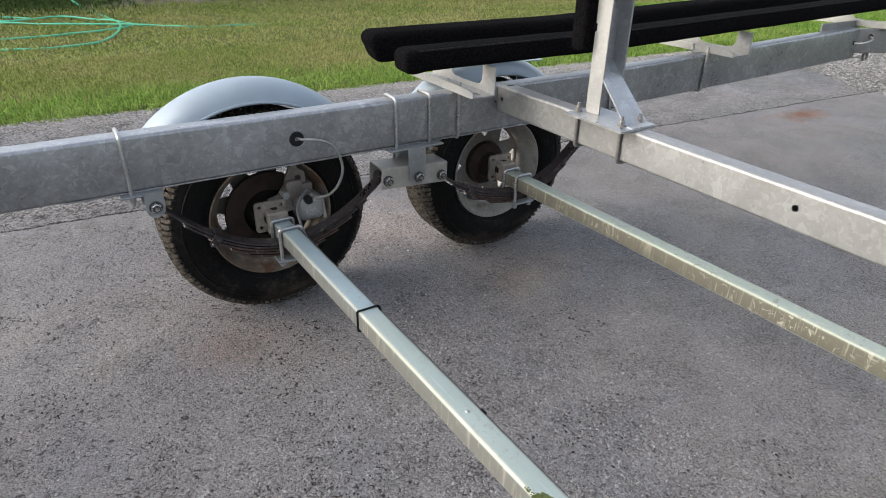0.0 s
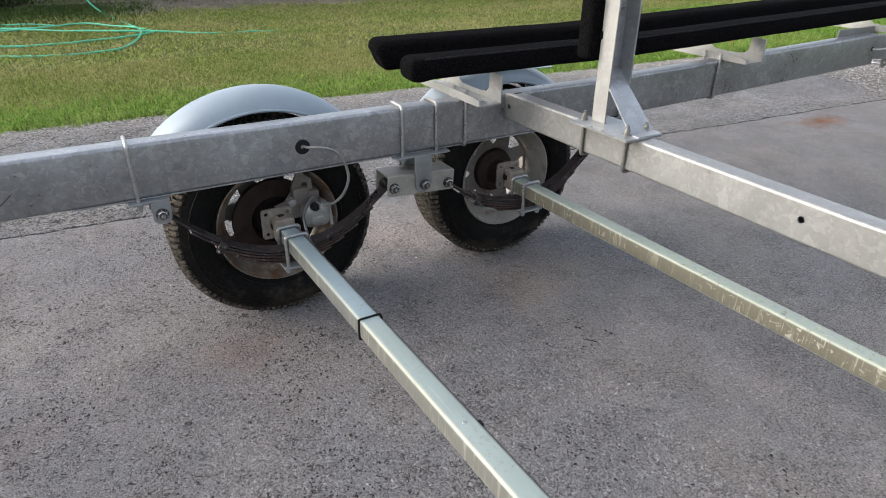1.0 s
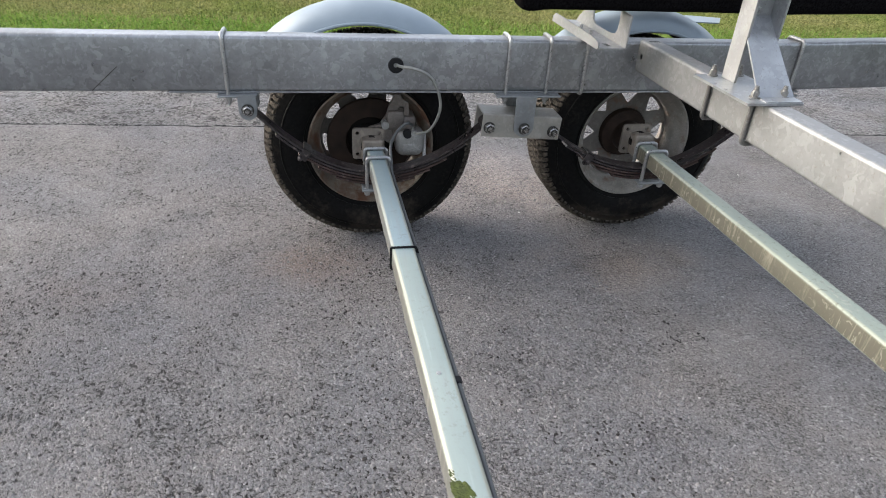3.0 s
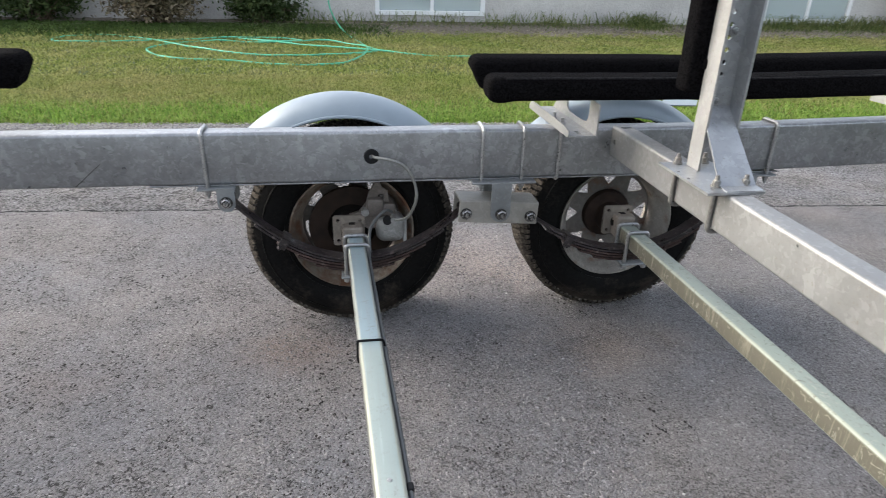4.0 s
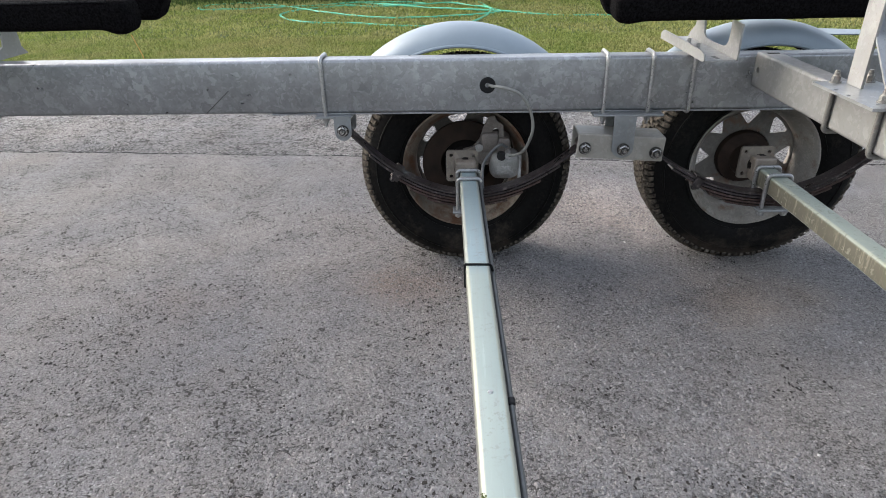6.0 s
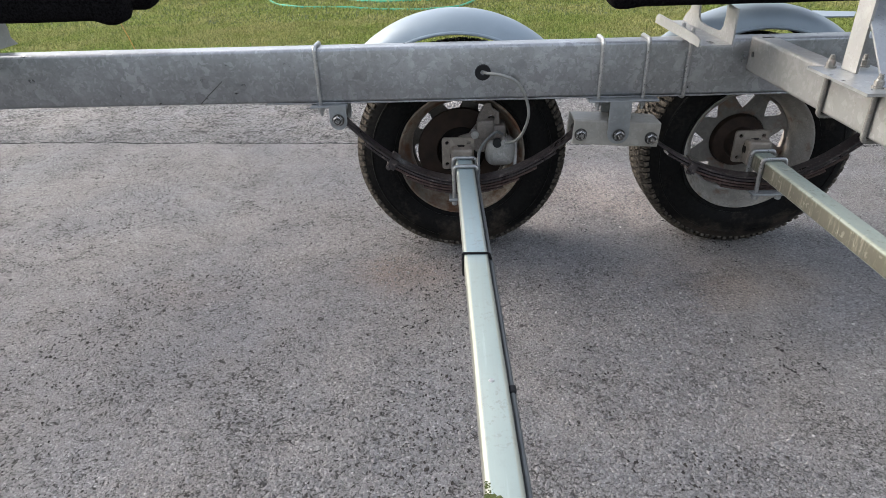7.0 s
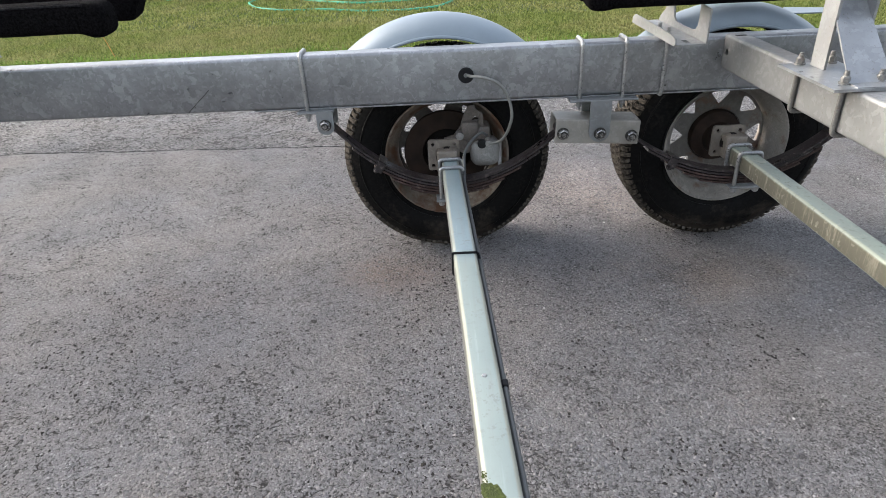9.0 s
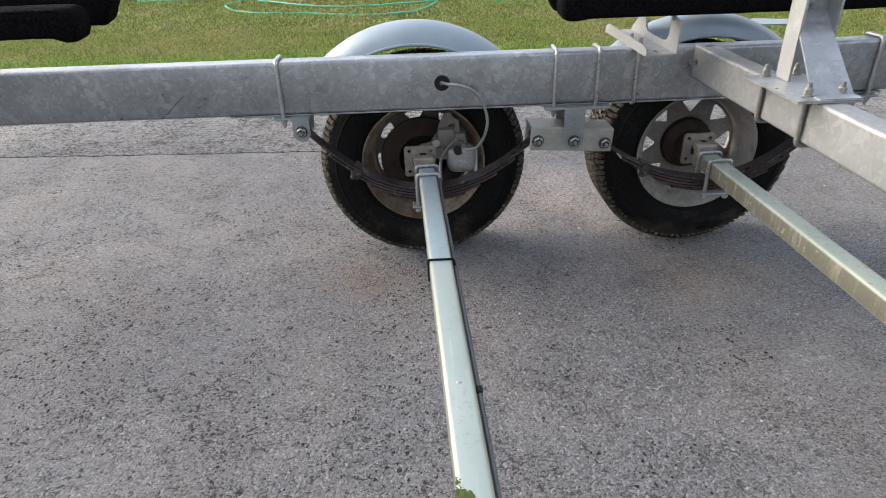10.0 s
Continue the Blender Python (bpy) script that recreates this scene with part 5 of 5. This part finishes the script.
def bunk_bracket(x0, x1, ubx, yb=0.30):
    """A channel laid across the rail, with two upright tabs for the boards."""
    z0 = RAIL_TOP + 0.0015
    ya, d = -0.120, yb - 0.30
    bm = bmesh.new()
    slots = [[((x0 + x1) / 2 - 0.007 * c, y - 0.018 * e) for c, e in ((-1, -1), (1, -1), (1, 1), (-1, 1))] for y in (-0.075,)]
    plate(bm, [(x0 + 0.0052, ya + 0.001), (x1 - 0.0052, ya + 0.001), (x1 - 0.0052, yb - 0.001), (x0 + 0.0052, yb - 0.001)], slots, frame_of((0, 0, z0), (1, 0, 0), (0, 1, 0)), 0.005)
    low = [(ya + 0.008, z0), (ya, z0 + 0.007), (ya + 0.004, z0 + 0.020), (ya + 0.03, z0 + 0.026), (0.10, z0 + 0.030), (0.275 + d, z0 + 0.030), (0.296 + d, z0 + 0.018), (yb, z0)]
    plate(bm, low, [], frame_of((x0, 0, 0), (0, 1, 0), (0, 0, 1)), 0.005)
    tall = [(ya + 0.008, z0), (ya, z0 + 0.007), (ya, 0.846), (-0.046, 0.850), (-0.047, 0.810), (-0.043, z0 + 0.042), (-0.030, z0 + 0.029), (0.0, z0 + 0.024), (0.07, z0 + 0.023), (0.130 + d * 0.6, z0 + 0.026), (0.150 + d * 0.6, z0 + 0.036), (0.157 + d * 0.6, z0 + 0.055), (0.160 + d * 0.6, 0.842), (0.226 + d * 0.6, 0.846), (0.236 + d * 0.6, z0 + 0.05), (0.275 + d, z0 + 0.025), (yb, z0)]
    plate(bm, tall, [], frame_of((x1, 0, 0), (0, 1, 0), (0, 0, 1)), -0.005)
    bmesh.ops.translate(bm, verts=list(bm.verts), vec=(0, 0, lift(x0)))
    br = part("bunk_bracket", bm, M_BRACKET, trailer, "pale galvanised bracket holding the carpeted boards")
    ub = u_bolt(ubx, False, tail=0.030)
    nuts(ub, [(ubx, y, z0 + lift(x0) + 0.006) for y in (RAIL_Y0 - 0.006, RAIL_Y1 + 0.006)], (0, 0, 1), 0.016, 0.006)
    return br


bunk_bracket(0.580, 0.672, 0.589 + 0.010)
bunk_bracket(1.950, 2.058, 1.924)
bunk_bracket(3.27, 3.37, 3.30)
bunk_bracket(-1.587, -1.500, -1.540, 0.20)


# ---- lawn things: hose, marker stakes ----
hose = thing("garden_hose", (-1.0, 8.0, 0), "mint green garden hose lying in loose loops on the lawn", "garden hose")
bm = bmesh.new()
HP = [(-0.30, 11.6, 0.55), (-0.25, 11.3, 0.30), (-0.12, 10.6, 0.10), (0.05, 9.85, -0.018), (0.25, 8.6, -0.018), (0.30, 7.7, -0.018), (-0.05, 6.55, -0.018), (-0.8, 6.42, -0.018), (-1.5, 6.75, -0.018), (-2.25, 6.95, -0.018), (-2.75, 7.7, -0.018), (-2.6, 8.4, -0.018), (-2.0, 8.8, -0.018), (-1.2, 8.6, -0.010), (-0.4, 8.9, -0.010), (0.2, 8.3, -0.010), (0.45, 7.7, -0.018), (-0.2, 7.3, -0.010), (-1.2, 7.25, -0.010), (-2.2, 8.0, -0.010), (-3.0, 8.9, -0.018), (-3.9, 9.5, -0.018), (-4.4, 9.1, -0.018), (-4.2, 8.6, -0.018), (-3.2, 8.7, -0.018), (-1.6, 9.25, -0.010), (-0.7, 8.95, -0.010), (-1.1, 8.75, -0.010), (-1.7, 9.1, -0.010), (-0.6, 8.3, -0.010), (0.5, 7.7, -0.012), (1.1, 7.3, -0.02), (1.9, 7.2, -0.03), (2.5, 7.3, -0.05)]
tube = smooth_path(HP, 10)
for p in tube:
    if p.y < 10.2:
        p.z += 0.014 * noise.noise((p.x * 2.3, p.y * 2.3, 5.0)) - 0.002
rod(bm, tube, 0.014, 8)
part("hose_tube", bm, M_HOSE, hose, "", True)


def stake(x, y, h, lean):
    st = thing("weed_stalk", (x, y, -0.03), "thin dry orange-brown weed stalk standing in the grass", "weed stalk", "dry weed stalks")
    bm = bmesh.new()
    rod(bm, [(x, y, -0.03), (x + lean * 0.5, y + 0.01, h * 0.5), (x + lean, y + 0.02, h)], 0.004, 6)
    part("stem", bm, M_STALK, st)


stake(-3.03, 4.02, 0.26, -0.10)
stake(6.5, 3.3, 0.30, 0.02)


# ---- house and garden edge ----
WALL_Y = 11.9
house = thing("house", (3.0, WALL_Y, 0), "house wall of pale grey rough stucco with white windows", "house")
WINS = [(0.65, 2.95, 0.16, 1.15), (9.35, 11.55, 0.10, 1.15)]
bm = bmesh.new()
plate(bm, [(-14, -0.1), (13.2, -0.1), (13.2, 2.7), (-14, 2.7)], [[(a, c), (b, c), (b, d), (a, d)] for a, b, c, d in WINS], frame_of((0, WALL_Y, 0), (1, 0, 0), (0, 0, 1)), -0.25)
part("wall", bm, M_STUCCO, house, "rough grey stucco wall")
bm = bmesh.new()
box(bm, (-14.5, WALL_Y - 0.5, 2.7), (13.7, WALL_Y + 5, 2.85), 0.01)
part("roof", bm, M_ROOF, house, "dark roof edge")
for a, b, c, d in WINS:
    bm = bmesh.new()
    t = 0.09
    y0, y1 = WALL_Y - 0.035, WALL_Y + 0.06
    box(bm, (a, y0, c), (b, y1, c + t), 0.006)
    box(bm, (a, y0, d - t), (b, y1, d), 0.006)
    box(bm, (a, y0, c + t), (a + t, y1, d - t), 0.006)
    box(bm, (b - t, y0, c + t), (b, y1, d - t), 0.006)
    mid = (a + b) / 2 + 0.03
    box(bm, (mid - 0.035, y0 + 0.01, c + t), (mid + 0.035, y1, d - t), 0.004)
    wf = part("window", bm, M_WHITE, house, "white framed basement window")
    for u, v in ((a + t, mid - 0.035), (mid + 0.035, b - t)):
        bm = bmesh.new()
        box(bm, (u, WALL_Y + 0.02, c + t), (v, WALL_Y + 0.028, d - t))
        part("pane", bm, M_GLASS, wf)
    bm = bmesh.new()
    box(bm, (a + t, WALL_Y + 0.10, c + t + (0.10 if a < 5 else 0.0)), (b - t, WALL_Y + 0.11, d - t))
    part("blind", bm, M_BLIND, wf)
    # black panel stands in for the unlit room behind the window
    bm = bmesh.new()
    box(bm, (a, WALL_Y + 0.24, c), (b, WALL_Y + 0.26, d))
    part("dark_room", bm, M_DARK_IRON, wf)

# strip of dry soil, litter and weeds along the wall
BED = 2.3


def bed_z(y):
    return -0.040 + 0.075 * np.clip((y - (WALL_Y - BED)) / BED, 0, 1) ** 1.3


bm = bmesh.new()
nx, ny = 260, 16
grid = []
for i in range(nx + 1):
    x = -13 + 27 * i / nx
    row = []
    for j in range(ny + 1):
        y = WALL_Y - BED + (BED - 0.001) * j / ny
        z = -0.07 if j == 0 else float(bed_z(y)) + 0.022 * noise.noise((x * 2.2, y * 2.2, 0)) + 0.022 * noise.noise((x * 7, y * 7, 3))
        row.append(bm.verts.new((x, y + 0.35 * noise.noise((x * 1.1, 0, 9)) * (1 - j / ny), z)))
    grid.append(row)
for a, b in zip(grid, grid[1:]):
    for j in range(ny):
        bm.faces.new((a[j], b[j], b[j + 1], a[j + 1]))
tagged(part("soil_bed", bm, M_DIRT, None, "", True, 80), "bed of dry soil and litter along the house wall", "soil", kind="structure")


def toward_wall(n, x0, x1, power):
    return RNG.uniform(x0, x1, n), WALL_Y - 0.04 - (BED - 0.3) * RNG.uniform(0, 1, n) ** power


px, py = toward_wall(1500, -2, 13, 1.6)
stones("soil_clods", px, py, bed_z(py)[:, None], RNG.uniform(0.02, 0.06, len(px)) * RNG.uniform(0.5, 1.0, len(px)), M_DIRT, "dry clods of soil along the house wall", "soil", 0.55)
px, py = toward_wall(9000, -9, 13, 1.3)
stones("bed_litter", px, py, bed_z(py)[:, None], RNG.uniform(0.006, 0.020, len(px)), M_LITTER, "dry litter and stones along the house wall", "litter", 0.5)
px, py = toward_wall(2600, -2, 13, 1.1)
blade_mesh("dry_straw", px, py, bed_z(py), RNG.uniform(0.015, 0.045, len(px)), RNG.uniform(0.006, 0.012, len(px)), 5.5, M_STRAW, "dry straw lying on the soil by the wall")
px = np.concatenate([RNG.normal(c, w_, n) for c, w_, n in ((6.35, 0.24, 1100), (6.0, 0.8, 700), (4.4, 0.25, 260), (8.9, 0.5, 700), (10.2, 0.8, 1500), (11.9, 0.7, 1500), (3.3, 0.4, 260), (1.4, 1.2, 500), (-0.6, 0.6, 240))])
py = WALL_Y - 0.12 - np.abs(RNG.normal(0, 0.45, len(px)))
blade_mesh("wall_weeds", px, py, bed_z(py), RNG.uniform(0.06, 1.0, len(px)) ** 2 * 0.56 * np.exp(-(WALL_Y - py) * 1.1) + 0.04, RNG.uniform(0.006, 0.018, len(px)), 1.9, M_WEED, "tall weeds along the foot of the house wall")


def shrub(x, y, w, d, h, count, seed, leaf, words):
    rng = random.Random(seed)
    sh = thing("shrub", (x, y, 0), words, "shrub", "shrubs by the wall")
    bm = bmesh.new()
    tips = []
    for k in range(46):
        a, e = rng.uniform(0, 6.28), rng.uniform(0.15, 1.3)
        r = rng.uniform(0.6, 1.0)
        tip = Vector((x + w * r * math.cos(a) * math.cos(e), y + d * r * math.sin(a) * math.cos(e), 0.12 + h * r * math.sin(e)))
        mid = Vector((x, y, 0)) * 0.5 + tip * 0.5 + Vector((rng.uniform(-0.1, 0.1), rng.uniform(-0.1, 0.1), 0.08))
        rod(bm, [Vector((x + rng.uniform(-0.15, 0.15), y + rng.uniform(-0.1, 0.1), -0.02)), mid, tip], 0.009, 5)
        tips += [tip, mid * 0.35 + tip * 0.65, mid]
    part("branchwork", bm, M_TWIG, sh)
    verts, faces = [], []
    for k in range(count):
        c = rng.choice(tips) + Vector((rng.gauss(0, 0.13), rng.gauss(0, 0.13), rng.gauss(0, 0.10)))
        if c.z < 0.05:
            c.z = 0.05 + rng.uniform(0, 0.1)
        s = rng.uniform(0.025, 0.06)
        m = Euler((rng.uniform(-1.2, 1.2), rng.uniform(-1.2, 1.2), rng.uniform(0, 6.28))).to_matrix()
        i = len(verts)
        verts += [c + m @ Vector(p) * s for p in ((-1, 0, 0), (0, -0.5, 0.12), (1, 0, 0), (0, 0.5, 0.12))]
        faces += [(i, i + 1, i + 2), (i, i + 2, i + 3)]
    me = bpy.data.meshes.new("foliage")
    me.from_pydata(verts, [], faces)
    me.materials.append(leaf)
    lv = tagged(new("foliage", me), kind="stuff")
    lv.parent = sh
    lv.matrix_parent_inverse = Matrix.Translation((-x, -y, 0))
    return sh


DULL = "low dull brown-green shrub beside the house"
shrub(-3.4, 11.2, 0.95, 0.6, 1.15, 6500, 4, M_LEAF, DULL)
# this shrub is added to darken a stretch that only lies in shade
shrub(-5.5, 11.4, 0.9, 0.5, 0.85, 4200, 7, M_BUSH_SHADED, "low green shrub with the shade by the wall put into its dark leaves")
shrub(-1.6, 11.5, 0.75, 0.35, 0.75, 3600, 9, M_BUSH_SHADED, "low green shrub with the shade by the wall put into its dark leaves")
shrub(-7.4, 11.2, 1.1, 0.7, 1.3, 5200, 5, M_LEAF, DULL)
shrub(-9.8, 11.2, 1.3, 0.7, 1.3, 5000, 6, M_LEAF, DULL)


def hedge(x0, x1, y, slope, tall):
    """An unseen hedge added behind the camera to dim sky light and reflections."""
    bm = bmesh.new()
    nx, nz = 80, 16
    rows = []
    for i in range(nx + 1):
        x = x0 + (x1 - x0) * i / nx
        rows.append([bm.verts.new((x, y + slope * x + 0.7 * noise.noise((x * 0.8, j * 0.5, 3.0)), -0.05 + (tall + 0.7 * noise.noise((x * 0.5, 0, 7))) * j / nz)) for j in range(nz + 1)])
    for a, b in zip(rows, rows[1:]):
        for j in range(nz):
            bm.faces.new((a[j], b[j], b[j + 1], a[j + 1]))
    g = bmesh.ops.extrude_face_region(bm, geom=list(bm.faces))["geom"]
    bmesh.ops.translate(bm, verts=[v for v in g if isinstance(v, bmesh.types.BMVert)], vec=(0, -1.2, 0))
    return tagged(part("added_light_blocker", bm, M_BLOCKER, None, "", True, 80), "unseen dark green hedge added to block light behind the camera", "hedge", kind="structure")


# two unseen blockers, right and left behind the camera, to darken reflections
hedge(1.5, 15.5, -6.6, -0.15, 2.6)
hedge(-14.0, -4.2, -7.2, 0.0, 2.4)

fence = thing("board_fence", (14.5, 11.4, 0), "orange-brown wooden board fence beside the house", "fence")
bm = bmesh.new()
box(bm, (13.2, 11.45, 0.35), (22, 11.52, 0.45), 0.005)
box(bm, (13.2, 11.45, 1.35), (22, 11.52, 1.45), 0.005)
part("fence_rail", bm, M_WOOD, fence)
bm = bmesh.new()
box(bm, (0, -0.011, 0), (0.138, 0.011, 1.75), 0.004)
first = part("fence_board", bm, M_WOOD, fence)
first.matrix_parent_inverse = Matrix.Translation((-14.5, -11.4, 0))
first.location = (12.55, 11.42, 0.02)
for k in range(1, 52):
    o = new("fence_board", first.data)
    o.parent = fence
    o.matrix_parent_inverse = first.matrix_parent_inverse
    o.location = (12.55 + 0.146 * k, 11.42 + random.uniform(-0.004, 0.004), 0.02 + random.uniform(-0.01, 0.01))
